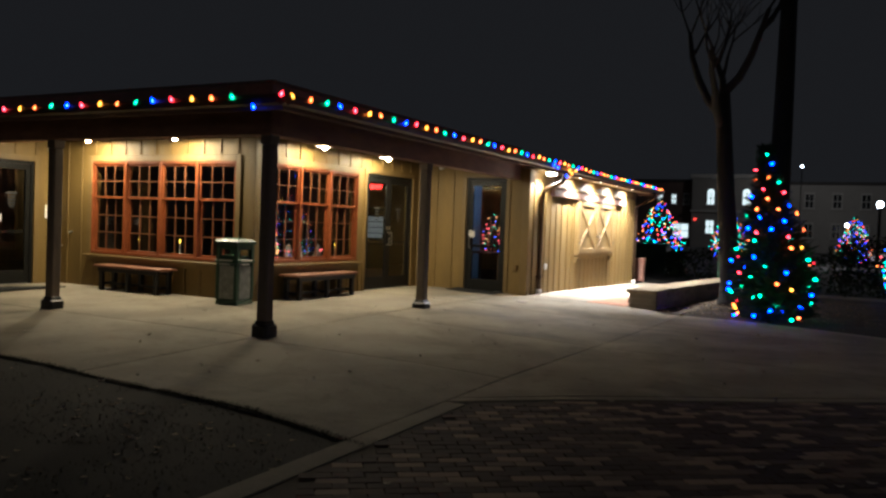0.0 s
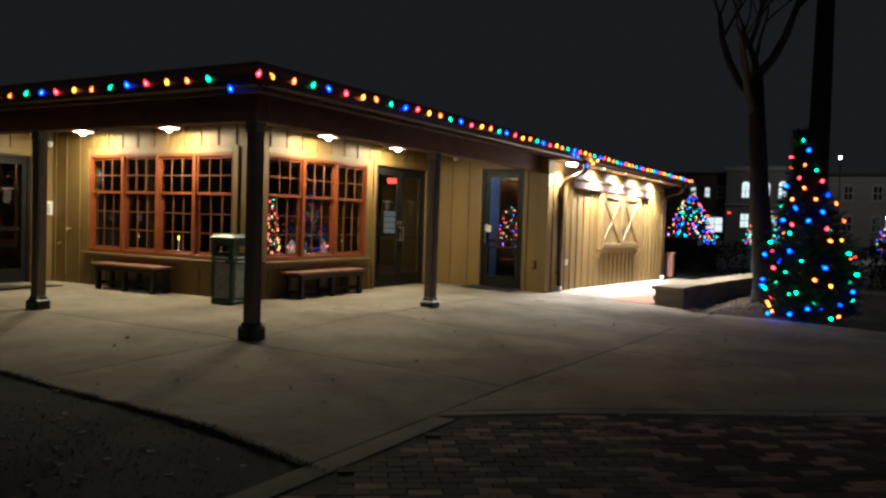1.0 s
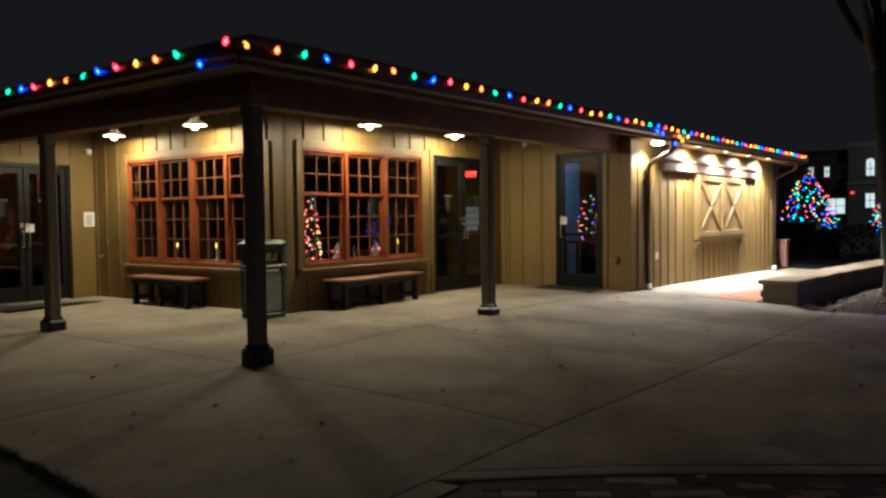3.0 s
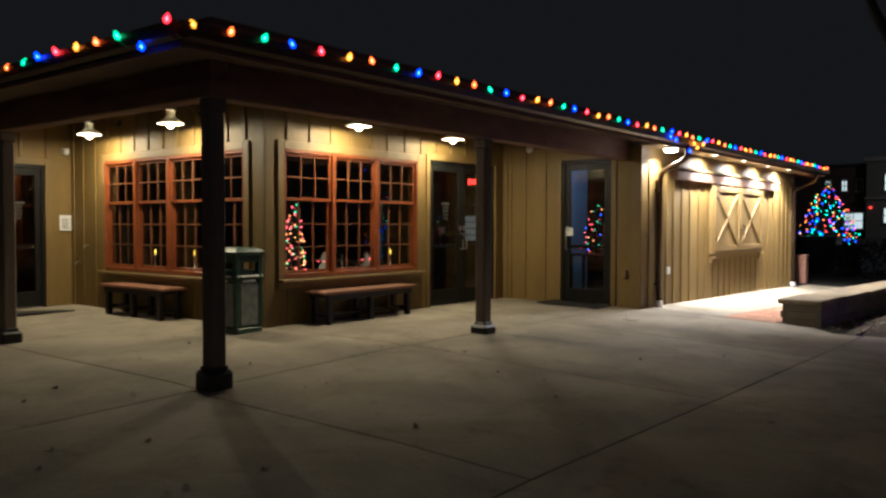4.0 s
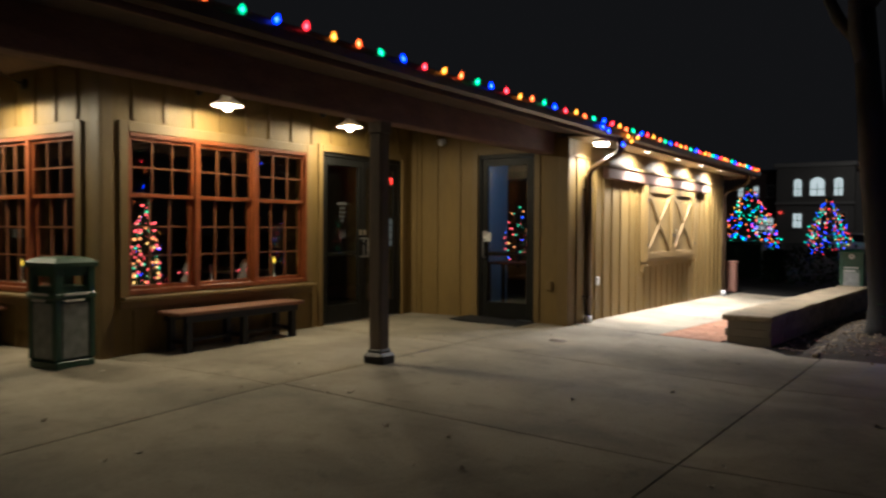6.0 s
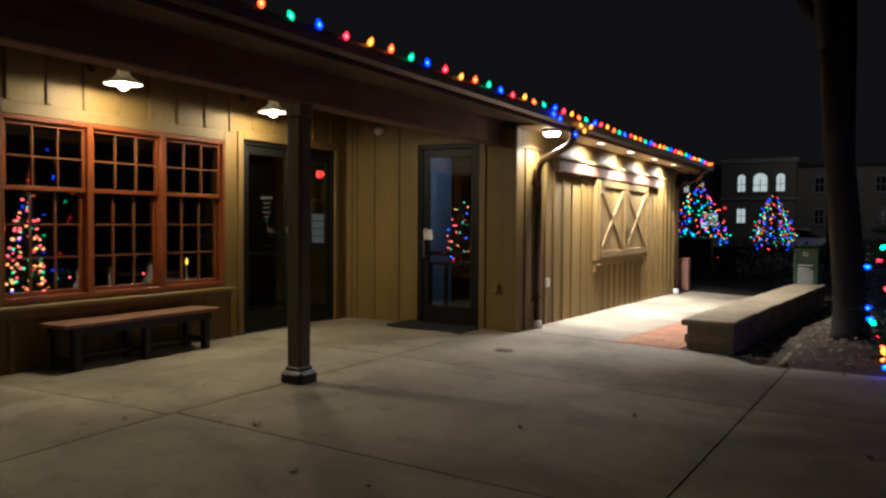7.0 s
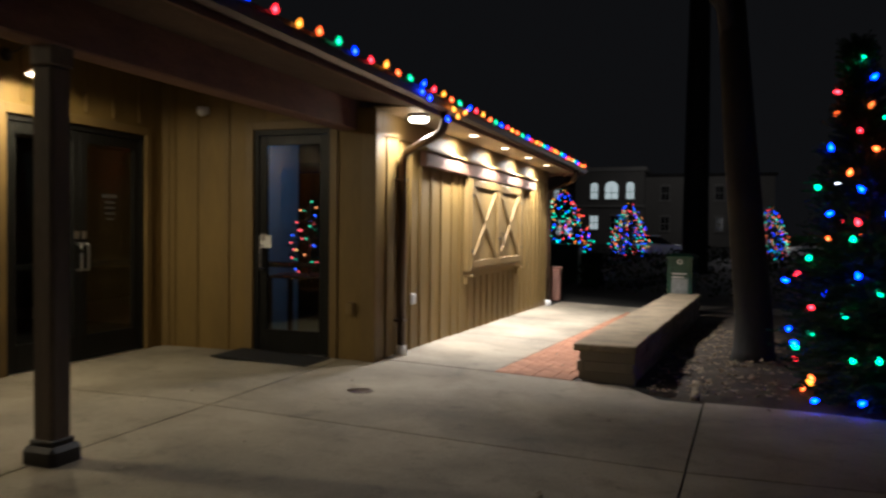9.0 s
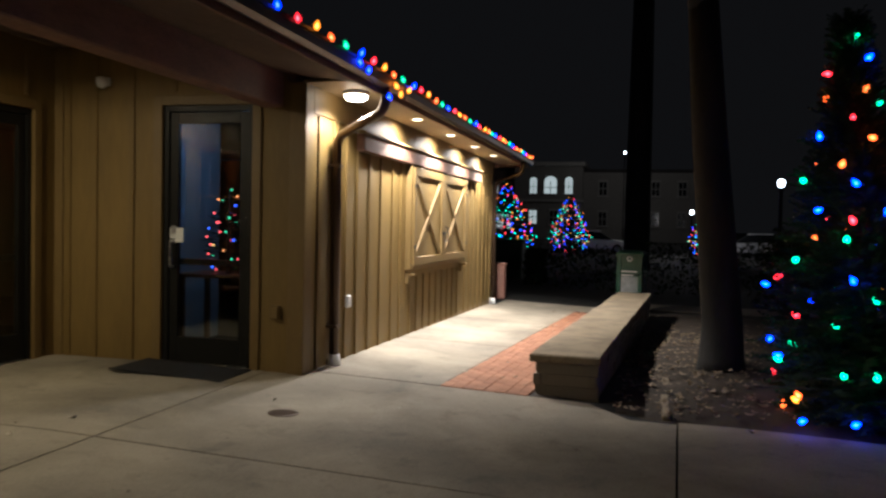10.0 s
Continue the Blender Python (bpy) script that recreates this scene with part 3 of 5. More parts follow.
# ---------------------------------------------------------------- doors
def glass_door(name, m, width, height, leaves, label, handle_side=1, notice=False, lettering=True):
    d = tagged(new(name), label, "door", kind="structure")
    d.matrix_basis = m
    bm = bmesh.new()
    box(bm, 0, 0.055, 0.01, 0.13, 0, height, 0.003)
    box(bm, width - 0.055, width, 0.01, 0.13, 0, height, 0.003)
    box(bm, 0.055, width - 0.055, 0.01, 0.13, height - 0.06, height, 0.003)
    part("door_frame", bm, BRONZE, d)
    bm = bmesh.new()
    box(bm, -0.09, 0, -0.026, -0.001, 0.02, height + 0.09, 0.004)
    box(bm, width, width + 0.09, -0.026, -0.001, 0.02, height + 0.09, 0.004)
    box(bm, 0, width, -0.026, -0.001, height, height + 0.09, 0.004)
    part("casing", bm, TRIM, d, "olive painted casing")
    part("threshold", solid(0.055, width - 0.055, -0.02, 0.13, 0.02, 0.045, 0.004), STEEL, d, "worn metal threshold")
    lw = (width - 0.11) / leaves
    for k in range(leaves):
        x0, x1 = 0.055 + k * lw + 0.004, 0.055 + (k + 1) * lw - 0.004
        st, bot, topr = 0.092, 0.25, 0.11
        bm = bmesh.new()
        box(bm, x0, x0 + st, 0.03, 0.075, 0.05, height - 0.064, 0.004)
        box(bm, x1 - st, x1, 0.03, 0.075, 0.05, height - 0.064, 0.004)
        box(bm, x0 + st, x1 - st, 0.03, 0.075, 0.05, 0.05 + bot, 0.004)
        box(bm, x0 + st, x1 - st, 0.03, 0.075, height - 0.064 - topr, height - 0.064, 0.004)
        leaf = part("door_leaf", bm, BRONZE, d)
        p = part("pane", solid(x0 + st, x1 - st, 0.050, 0.056, 0.05 + bot, height - 0.064 - topr), GLASS, leaf)
        p.visible_shadow = False
        side = (1 if k == 0 else -1) if leaves == 2 else handle_side
        hx = x1 - st / 2 if side > 0 else x0 + st / 2
        bm = bmesh.new()
        tube(bm, [(hx, 0.03, 0.98), (hx, -0.03, 0.98), (hx, -0.035, 1.0), (hx, -0.035, 1.23), (hx, -0.03, 1.25), (hx, 0.03, 1.25)], 0.011, 8)
        part("handle", bm, STEEL, leaf, "steel pull handle")
        part("lock", solid(hx - 0.03, hx + 0.03, 0.024, 0.03, 1.30, 1.38, 0.003), STEEL, leaf, "steel lock plate")
        part("push_bar", solid(x0 + 0.06, x1 - 0.06, 0.078, 0.12, 1.0, 1.06, 0.006), BRONZE, leaf, "dark push bar")
        if lettering:
            cx = (x0 + x1) / 2
            for i, wd in enumerate((0.22, 0.13, 0.15, 0.15, 0.10)):
                part("lettering_bar", solid(cx - wd / 2, cx + wd / 2, 0.0475, 0.0495, 1.74 - i * 0.06, 1.762 - i * 0.06 + (0.014 if i == 0 else 0)), INK, leaf, "pale lettering on the glass")
        if notice:
            part("notice", solid(x0 + 0.005, x0 + 0.15, 0.0255, 0.029, 1.22, 1.36), PAPER, leaf, "small white notice")
    return d


glass_door("door_1", pose(XE, D1[0], 0.07, 0, 0, 90), D1[1] - D1[0], D1[3] - 0.07, 2, "dark bronze glazed double entrance doors, closed")
glass_door("door_2", pose(D2[0], YD, 0.06), D2[1] - D2[0], D2[3] - 0.06, 1, "dark bronze full-glass single door, closed", -1, True, False)
glass_door("door_3", pose(XV, D3[0], 0.06, 0, 0, 90), D3[1] - D3[0], D3[3] - 0.06, 2, "dark bronze glazed double doors of the west wing, closed", 1, True)

# ---------------------------------------------------------------- ground
bm = bmesh.new()
xs = [-400, -120, -60, -40, -30, -25] + [-20 + 1.0 * i for i in range(41)] + [25, 30, 40, 60, 120, 400]
ys = [-400, -120, -60, -40, -25, -15] + [-10 + 1.0 * i for i in range(51)] + [45, 50, 60, 80, 150, 500]
grid = [[bm.verts.new((x, y, gz(x, y) - 0.022 + 0.005 * noise.noise((x * 0.7, y * 0.7, 0)))) for y in ys] for x in xs]
for i in range(len(xs) - 1):
    for j in range(len(ys) - 1):
        bm.faces.new((grid[i][j], grid[i + 1][j], grid[i + 1][j + 1], grid[i][j + 1]))
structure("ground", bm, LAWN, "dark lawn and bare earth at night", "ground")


def lawn_edge(x):
    return 5.41 - 0.0208 * max(0.0, x + 6.84) ** 2


def paver_edge(x):
    return 6.72 + (0.95 * (x + 2.0) if x < -1.2 else 0.76 + 0.73 * (x + 1.2))


def bed_edge(x):
    return 16.05 - 0.10 * max(0, x + 1.9) ** 1.8 if x < 1.5 else 16.05 - 0.10 * 3.4 ** 1.8 - 0.55 * (x - 1.5)


pavement = thing("pavement", "pale broom-finished concrete plaza slabs, a few stained", "pavement")
pavement["kind"] = "structure"


def lean_x(y):
    """The long joint runs slightly askew to the building."""
    return 0.0375 * (max(y, 8.0) - 12.3)


def slab(x0, x1, low, high, n=10, m=12, lean0=0.0, lean1=0.0):
    """One concrete slab between two edges, following the fall of the plaza, with a rounded rim."""
    g = 0.008
    bm = bmesh.new()
    rows = []
    for i in range(n + 1):
        x = x0 + g + (x1 - x0 - 2 * g) * i / n
        lo, hi = low(x) + g, high(x) - g
        col = []
        for j in range(m + 1):
            y = lo + (hi - lo) * j / m
            u = x + (lean0 * (1 - i / n) + lean1 * i / n) * lean_x(y)
            rim = i in (0, n) or j in (0, m)
            col.append(bm.verts.new((u, y, gz(u, y) - (0.005 if rim else 0))))
        rows.append(col)
    for i in range(n):
        for j in range(m):
            bm.faces.new((rows[i][j], rows[i + 1][j], rows[i + 1][j + 1], rows[i][j + 1]))
    rim = [rows[i][0] for i in range(n + 1)] + [rows[n][j] for j in range(1, m + 1)] + [rows[i][m] for i in range(n - 1, -1, -1)] + [rows[0][j] for j in range(m - 1, 0, -1)]
    down = [bm.verts.new((v.co.x, v.co.y, v.co.z - 0.12)) for v in rim]
    for k in range(len(rim)):
        bm.faces.new((rim[k], down[k], down[(k + 1) % len(rim)], rim[(k + 1) % len(rim)]))
    part("slab", bm, CONCRETE, pavement)


def flat(v):
    return lambda x: v


JX = -5.60
slab(-13.0, -9.6, lawn_edge, flat(7.92))
slab(-9.6, JX, lawn_edge, flat(7.92))
slab(JX, -2.02, lawn_edge, flat(7.86), lean1=1)
slab(-13.0, -9.6, flat(7.92), flat(YS + 0.1))
slab(-9.6, JX, flat(7.92), flat(YS + 0.1))
slab(-8.1, JX, flat(YS + 0.1), flat(13.76))
slab(-8.1, JX, flat(13.76), flat(YD + 0.1))
slab(JX, -2.02, flat(7.86), flat(10.75), lean1=1)
slab(JX, -2.02, flat(10.75), flat(13.76), lean1=1)
slab(JX, -2.02, flat(13.76), lambda x: 16.42 if x < -2.5 else 15.98, lean1=1)
slab(-2.02, 2.2, lambda x: max(paver_edge(x), 6.7), flat(10.75), lean0=1)
slab(-2.02, 2.2, flat(10.75), flat(13.76), lean0=1)
slab(-2.02, 2.2, flat(13.76), bed_edge, lean0=1)
slab(2.2, 9.0, paver_edge, lambda x: max(paver_edge(x) + 0.3, bed_edge(x)))
# narrow concrete border round the brick paving
slab(-2.02, -1.98, flat(-3.0), lambda x: paver_edge(x) - 0.19, 2, 14, lean0=1)
for x0, x1 in ((-2.02, 0.4), (0.4, 3.0), (3.0, 6.9)):
    slab(x0, x1, lambda x: paver_edge(x) - 0.19, paver_edge, 10, 2, lean0=1 if x0 < -2 else 0)
WALL_LEAN = 0.055


def strip_x(y):
    return -3.97 + WALL_LEAN * (y - 16.4)


# walkway along the wing, to the brick strip
for y0, y1 in ((16.42, 19.3), (19.3, 22.2), (22.2, 25.1)):
    bm = bmesh.new()
    rows = []
    for j in range(9):
        y = y0 + 0.006 + (y1 - y0 - 0.012) * j / 8
        rows.append([bm.verts.new((XW - 0.05 + (strip_x(y) - 0.006 - XW + 0.05) * i / 6, y, gz(XW - 0.05 + (strip_x(y) - XW) * i / 6, y) - (0.004 if j in (0, 8) else 0))) for i in range(7)])
    for j in range(8):
        for i in range(6):
            bm.faces.new((rows[j][i], rows[j][i + 1], rows[j + 1][i + 1], rows[j + 1][i]))
    ext = bmesh.ops.extrude_face_region(bm, geom=bm.faces[:])
    bmesh.ops.translate(bm, vec=(0, 0, -0.12), verts=[v for v in ext["geom"] if isinstance(v, bmesh.types.BMVert)])
    part("slab", bm, CONCRETE, pavement)
slab(-5.1, -2.3, flat(25.1), flat(26.3), 6, 4)
slab(-2.3, 6.0, flat(26.6), flat(28.0), 6, 4)

def mound(x, y):
    return 0.16 * math.exp(-((x + 1.2) / 0.75) ** 2 - ((y - 19.2) / 2.2) ** 2)


# planting bed behind the low wall and under the trees
bm = bmesh.new()
rows = []
for i in range(31):
    x = -2.45 + 0.25 * i
    rows.append([])
    for j in range(25):
        y0 = bed_edge(x) + 0.02
        y = y0 + (26.4 - y0) * j / 24
        rows[-1].append(bm.verts.new((x + (WALL_LEAN * (y - 16.4) if i == 0 else 0), y, gz(x, y) - 0.03 + mound(x, y) + (0.05 * noise.noise((x * 2.1, y * 2.1, 4)) + 0.03 if 0 < i < 30 and 0 < j < 24 else 0))))
for i in range(30):
    for j in range(24):
        bm.faces.new((rows[i][j], rows[i + 1][j], rows[i + 1][j + 1], rows[i][j + 1]))
structure("planting_bed", bm, MULCH, "dark mulch bed scattered with dry leaves", "ground")
structure("road", solid(-60, 60, 58, 66, -0.30, -0.19), ASPHALT, "dark street beyond the lawn", "road")

edging = thing("bed_edging", "narrow pale stone edging along the mulch bed", "edging")
edging["kind"] = "structure"
for k in range(6):
    y = 16.13 + 0.92 * k
    part("edging_stone", solid(-2.00 + 0.03 * k, -1.93 + 0.03 * k, y, y + 0.91, gz(-1.95, y) - 0.10, gz(-1.95, y) + 0.022, 0.01), STONECAP, edging)

# ---------------------------------------------------------------- low wall
low_wall = thing("low_wall", "low stone seat wall with pale sandstone caps", "wall")
low_wall["kind"] = "structure"
low_wall.matrix_basis = pose(-3.14, 16.62, 0.0, 0, 0, -math.degrees(math.atan(WALL_LEAN)))
LWZ = 0.345
rng = random.Random(11)
y = 0.0
while y < 8.6:
    ln = min(rng.uniform(1.1, 1.5), 8.75 - y)
    part("cap_stone", solid(-0.035 + rng.uniform(-.006, .006), 0.615, y + 0.003, y + ln - 0.003, 0.0, 0.075, 0.014), STONECAP, low_wall, at=(0, -0.05, LWZ - 0.075 - 0.012 * y))
    y += ln
part("wall_core", solid(0.05, 0.53, 0.05, 8.6, -0.35, 0.16), STONE, low_wall)
STONES = [finish("stone", solid(-0.5 * l, 0.5 * l, -0.035, 0.035, -0.5 * h, 0.5 * h, 0.005), STONE) for l, h in ((0.42, 0.103), (0.30, 0.103), (0.55, 0.103), (0.36, 0.103))]
SIZES = (0.42, 0.30, 0.55, 0.36)
for side_x in (0.035, 0.545):
    for row in range(4):
        y = 0.0 - 0.12 * (row % 2)
        while y < 8.55:
            k = rng.randrange(4)
            if y + SIZES[k] > 0.02:
                piece("stone", STONES[k], low_wall, (side_x + rng.uniform(-.006, .006), y + SIZES[k] / 2 + 0.1, LWZ - 0.128 - row * 0.106 - 0.012 * y), 90)
            y += SIZES[k] + 0.006
for row in range(4):
    x = 0.03
    for k in (row % 2, 1 - row % 2 + 1) if row % 2 else (1, 1):
        if x + SIZES[k] < 0.68:
            piece("stone", STONES[k], low_wall, (x + min(SIZES[k], 0.55 - x) / 2, 0.03, LWZ - 0.128 - row * 0.106))
        x += SIZES[k] + 0.012


# ---------------------------------------------------------------- wing: hatch, header, fixtures
def hatch():
    t = thing("serving_hatch", "closed pair of tan barn-style shutters with crossed braces", "shutter", m=pose(XW, HATCH[0], HATCH[2], 0, 0, 90))
    w, h = HATCH[1] - HATCH[0], HATCH[3] - HATCH[2]
    bm = bmesh.new()
    box(bm, -0.05, 0, -0.085, -0.001, -0.05, h + 0.03, 0.005)
    box(bm, w, w + 0.05, -0.085, -0.001, -0.05, h + 0.03, 0.005)
    box(bm, 0, w, -0.10, -0.001, -0.05, 0, 0.005)
    box(bm, 0, w, -0.060, -0.001, 0.001, h - 0.001)
    part("surround", bm, TRIM, t)
    for k in range(2):
        x0, x1 = k * w / 2 + 0.006, (k + 1) * w / 2 - 0.006
        leaf = part("shutter_leaf", solid(x0, x1, -0.088, -0.061, 0.004, h - 0.004, 0.003), SIDING, t)
        for nm, d in (("rail", (x0, x1, -0.115, -0.088, 0.004, 0.11)), ("rail", (x0, x1, -0.115, -0.088, h - 0.11, h - 0.004)),
                      ("stile", (x0, x0 + 0.10, -0.115, -0.088, 0.11, h - 0.11)), ("stile", (x1 - 0.10, x1, -0.115, -0.088, 0.11, h - 0.11))):
            part(nm, solid(*d, 0.004), TRIM, leaf)
        xa, xb, za, zb = x0 + 0.10, x1 - 0.10, 0.11, h - 0.11
        for s, (p, q) in enumerate((((xa, za), (xb, zb)), ((xa, zb), (xb, za)))):
            ln, an = math.hypot(q[0] - p[0], q[1] - p[1]), math.atan2(q[1] - p[1], q[0] - p[0])
            bm = solid(-ln / 2 + 0.03, ln / 2 - 0.03, -0.112 + 0.004 * s, -0.088, -0.042, 0.042, 0.003)
            bm.transform(Matrix.Translation(((p[0] + q[0]) / 2, 0, (p[1] + q[1]) / 2)) @ Matrix.Rotation(-an, 4, "Y"))
            part("brace", bm, TRIM, leaf)
        for z in (0.25, h - 0.25):
            hx = x0 + 0.02 if k == 0 else x1 - 0.02
            part("hinge", solid(hx - 0.05, hx + 0.05, -0.122, -0.115, z - 0.02, z + 0.02, 0.002), BLACKMETAL, leaf)
    part("latch", solid(w / 2 - 0.07, w / 2 + 0.07, -0.135, -0.116, 0.40, 0.44, 0.004), BLACKMETAL, t, "dark sliding latch")
    bm = bmesh.new()
    tube(bm, [(w / 2 + 0.10, -0.115, 0.30), (w / 2 + 0.10, -0.16, 0.32), (w / 2 + 0.10, -0.16, 0.50), (w / 2 + 0.10, -0.115, 0.52)], 0.010, 8)
    part("pull", bm, BLACKMETAL, t, "dark pull handle")
    for x in (0.0, w):
        bm = solid(x - 0.025, x + 0.025, -0.14, -0.001, -0.13, -0.10, 0.004)
        box(bm, x - 0.02, x + 0.02, -0.05, -0.001, -0.24, -0.13, 0.004)
        part("shelf_bracket", bm, TRIM, t)
    return t


hatch()
structure("hatch_header", solid(XW + 0.001, XW + 0.095, 17.53, 23.76, 2.285, 2.475, 0.010), HEADERWOOD, "brown timber header above the shutters", "trim")
bm = solid(XW + 0.025, XW + 0.125, 17.48, 23.81, 2.475, 2.50, 0.004)
structure("header_cap", bm, TRIM, "tan sloping cap over the timber header", "trim")


def rounded(pts, reach=0.13, steps=6):
    """Points of a bent pipe whose corners are rounded off."""
    pts = [Vector(p) for p in pts]
    out = [pts[0]]
    for a, b, c in zip(pts, pts[1:], pts[2:]):
        p, q = b + (a - b).normalized() * reach, b + (c - b).normalized() * reach
        for k in range(steps + 1):
            f = k / steps
            out.append(p * (1 - f) ** 2 + b * 2 * f * (1 - f) + q * f * f)
    return out + [pts[-1]]


def downspout(y, top_y):
    t = thing("downspout", "brown metal downspout bent back to the wall", "downspout", "downspouts of the wing")
    pts = [(EAVE_X + 0.06, top_y, 2.79), (EAVE_X + 0.06, top_y, 2.56), (XW + 0.075, y, 2.36), (XW + 0.075, y, gz(XW, y) + 0.10)]
    part("pipe", tube(bmesh.new(), rounded(pts), 0.045, 14), GUTTER, t)
    for z in (2.05, 0.45):
        part("strap", solid(XW + 0.003, XW + 0.122, y - 0.06, y + 0.06, z, z + 0.03, 0.003), GUTTER, t)
    part("drain_shoe", tube(bmesh.new(), [(XW + 0.075, y, gz(XW, y) - 0.03), (XW + 0.075, y, gz(XW, y) + 0.11)], [0.07, 0.055], 12), WHITE, t, "white drain collar")
    return t


downspout(16.80, 16.45)
downspout(25.22, 24.9)


def outlet(m, material=WHITE):
    t = thing("outlet_box", "weatherproof outlet cover on the wall", "outlet", "outlets", m)
    part("cover", solid(-0.045, 0.045, -0.05, -0.002, -0.065, 0.065, 0.008), material, t)
    part("lid", solid(-0.036, 0.036, -0.058, -0.05, -0.055, 0.055, 0.004), material, t)


outlet(pose(XW, 17.27, 0.67, 0, 0, 90))
outlet(pose(-5.51, YD, 0.65), TRIM)


def recessed(x, y):
    t = thing("recessed_light", "round recessed soffit downlight, lit", "light", "soffit lights", pose(x, y, 2.785))
    bm = bmesh.new()
    lathe(bm, [(0.062, -0.001), (0.066, -0.008), (0.085, -0.008), (0.09, -0.001)])
    part("trim_ring", bm, WHITE, t)
    bm = bmesh.new()
    rings = lathe(bm, [(0.0605, -0.003), (0.03, -0.006)])
    bm.faces.new(rings[1])
    part("lens", bm, DISCGLOW, t)
    lamp("downlight", "SPOT", (x, y, 2.772), SOFFIT_WATTS, (1.0, 0.91, 0.79), 0.05, (x - 0.05, y, 0), 120, 0.22)
    lamp("downlight_spill", "SPOT", (x, y, 2.771), SOFFIT_WATTS * 0.42, (1.0, 0.91, 0.79), 0.05, (x - 0.45, y, 0), 162, 0.6)


for y in (18.75, 20.45, 22.1, 23.72):
    recessed(-4.93, y)

# flush light by the corner
t = thing("flush_soffit_light", "wide white flush soffit light at the corner, lit", "light", m=pose(-4.95, 16.70, 2.785))
bm = bmesh.new()
lathe(bm, [(0.005, -0.002), (0.125, -0.002), (0.130, -0.03), (0.120, -0.04), (0.005, -0.04)])
part("base", bm, WHITE, t)
bm = bmesh.new()
lathe(bm, [(0.108, -0.041), (0.112, -0.060), (0.09, -0.085), (0.005, -0.094)])
part("globe", bm, LAMPGLOW, t, "frosted lit globe")
lamp("corner_light", "SPOT", (-4.95, 16.70, 2.645), 130.0, (1.0, 0.91, 0.79), 0.06, (-5.15, 16.55, 0), 146, 0.4)


# ---------------------------------------------------------------- barn lights under the porch
def barn_light(m):
    t = thing("barn_light", "white enamel gooseneck barn light, lit", "wall light", "gooseneck lights", m)
    bm = bmesh.new()
    lathe(bm, [(0.005, 0.0), (0.06, 0.0), (0.06, 0.02), (0.005, 0.025)], 16)
    bm.transform(Matrix.Translation((0, 0, 0.16)) @ Matrix.Rotation(math.pi / 2, 4, "X"))
    part("backplate", bm, BLACKMETAL, t)
    part("gooseneck", tube(bmesh.new(), [(0, -0.02, 0.16), (0, -0.14, 0.19), (0, -0.30, 0.25), (0, -0.42, 0.26), (0, -0.48, 0.21), (0, -0.49, 0.16), (0, -0.49, 0.11)], 0.012, 8), BLACKMETAL, t)
    bm = bmesh.new()
    lathe(bm, [(0.030, 0.125), (0.055, 0.118), (0.062, 0.10), (0.060, 0.045), (0.085, 0.010), (0.178, -0.050), (0.182, -0.066), (0.174, -0.058), (0.080, 0.0), (0.052, 0.04), (0.052, 0.10)], 24, (0, -0.49, 0))
    part("shade", bm, ENAMEL, t, "white enamel shade")
    bm = bmesh.new()
    lathe(bm, [(0.004, 0.05), (0.028, 0.035), (0.036, 0.0), (0.046, -0.045), (0.048, -0.075), (0.036, -0.105), (0.014, -0.120), (0.003, -0.122)], 16, (0, -0.49, 0))
    part("bulb", bm, BULBGLASS, t, "bright warm bulb")
    spot = m @ Vector((0, -0.49, -0.052))
    lamp("barn_lamp", "SPOT", spot, BARN_WATTS, (1.0, 0.905, 0.68), 0.025, m @ Vector((0, -0.42, -3.0)), 150, 0.6)
    lamp("barn_lamp", "POINT", spot, BARN_WATTS * 0.95, (1.0, 0.905, 0.68), 0.025)
    lamp("barn_lamp", "AREA", spot, BARN_WATTS * 0.2, (1.0, 0.905, 0.68), 0.05)


LZ = 2.90
barn_light(pose(XE, 11.83, LZ, 0, 0, 90))
barn_light(pose(XE, 13.99, LZ, 0, 0, 90))
barn_light(pose(-9.33, YS, LZ))
barn_light(pose(-11.50, YS, LZ))


def security_camera(m):
    t = thing("security_camera", "small white dome security camera on the wall", "camera", "cameras", m)
    part("bracket", solid(-0.04, 0.04, -0.05, -0.002, -0.03, 0.05, 0.008), WHITE, t)
    bm = bmesh.new()
    lathe(bm, [(0.005, 0.05), (0.05, 0.04), (0.055, -0.01), (0.04, -0.05), (0.004, -0.065)], 16, (0, -0.09, 0))
    part("housing", bm, WHITE, t)


security_camera(pose(-7.36, YD, 2.83))
security_camera(pose(XV, 10.43, 2.69, 0, 0, 90))
t = thing("wall_notice", "small white paper notice taped to the wall", "notice", m=pose(XV, 10.44, 1.49, 0, 0, 90))
part("sheet", solid(-0.10, 0.10, -0.025, -0.021, -0.13, 0.13), PAPER, t)
for i in range(5):
    part("lettering_bar", solid(-0.06, 0.06 - 0.02 * (i % 2), -0.027, -0.0255, 0.05 - i * 0.035, 0.064 - i * 0.035), INK, t, "grey printed line")
for z in (0.84, 1.12):
    t = thing("hose_bib", "small metal tap on the porch wall", "tap", m=pose(XV + 0.25 + (z - 0.84), YS, z))
    part("spout", tube(bmesh.new(), [(0, 0.0, 0), (0, -0.06, 0), (0, -0.07, -0.04)], 0.014, 8), STEEL, t)


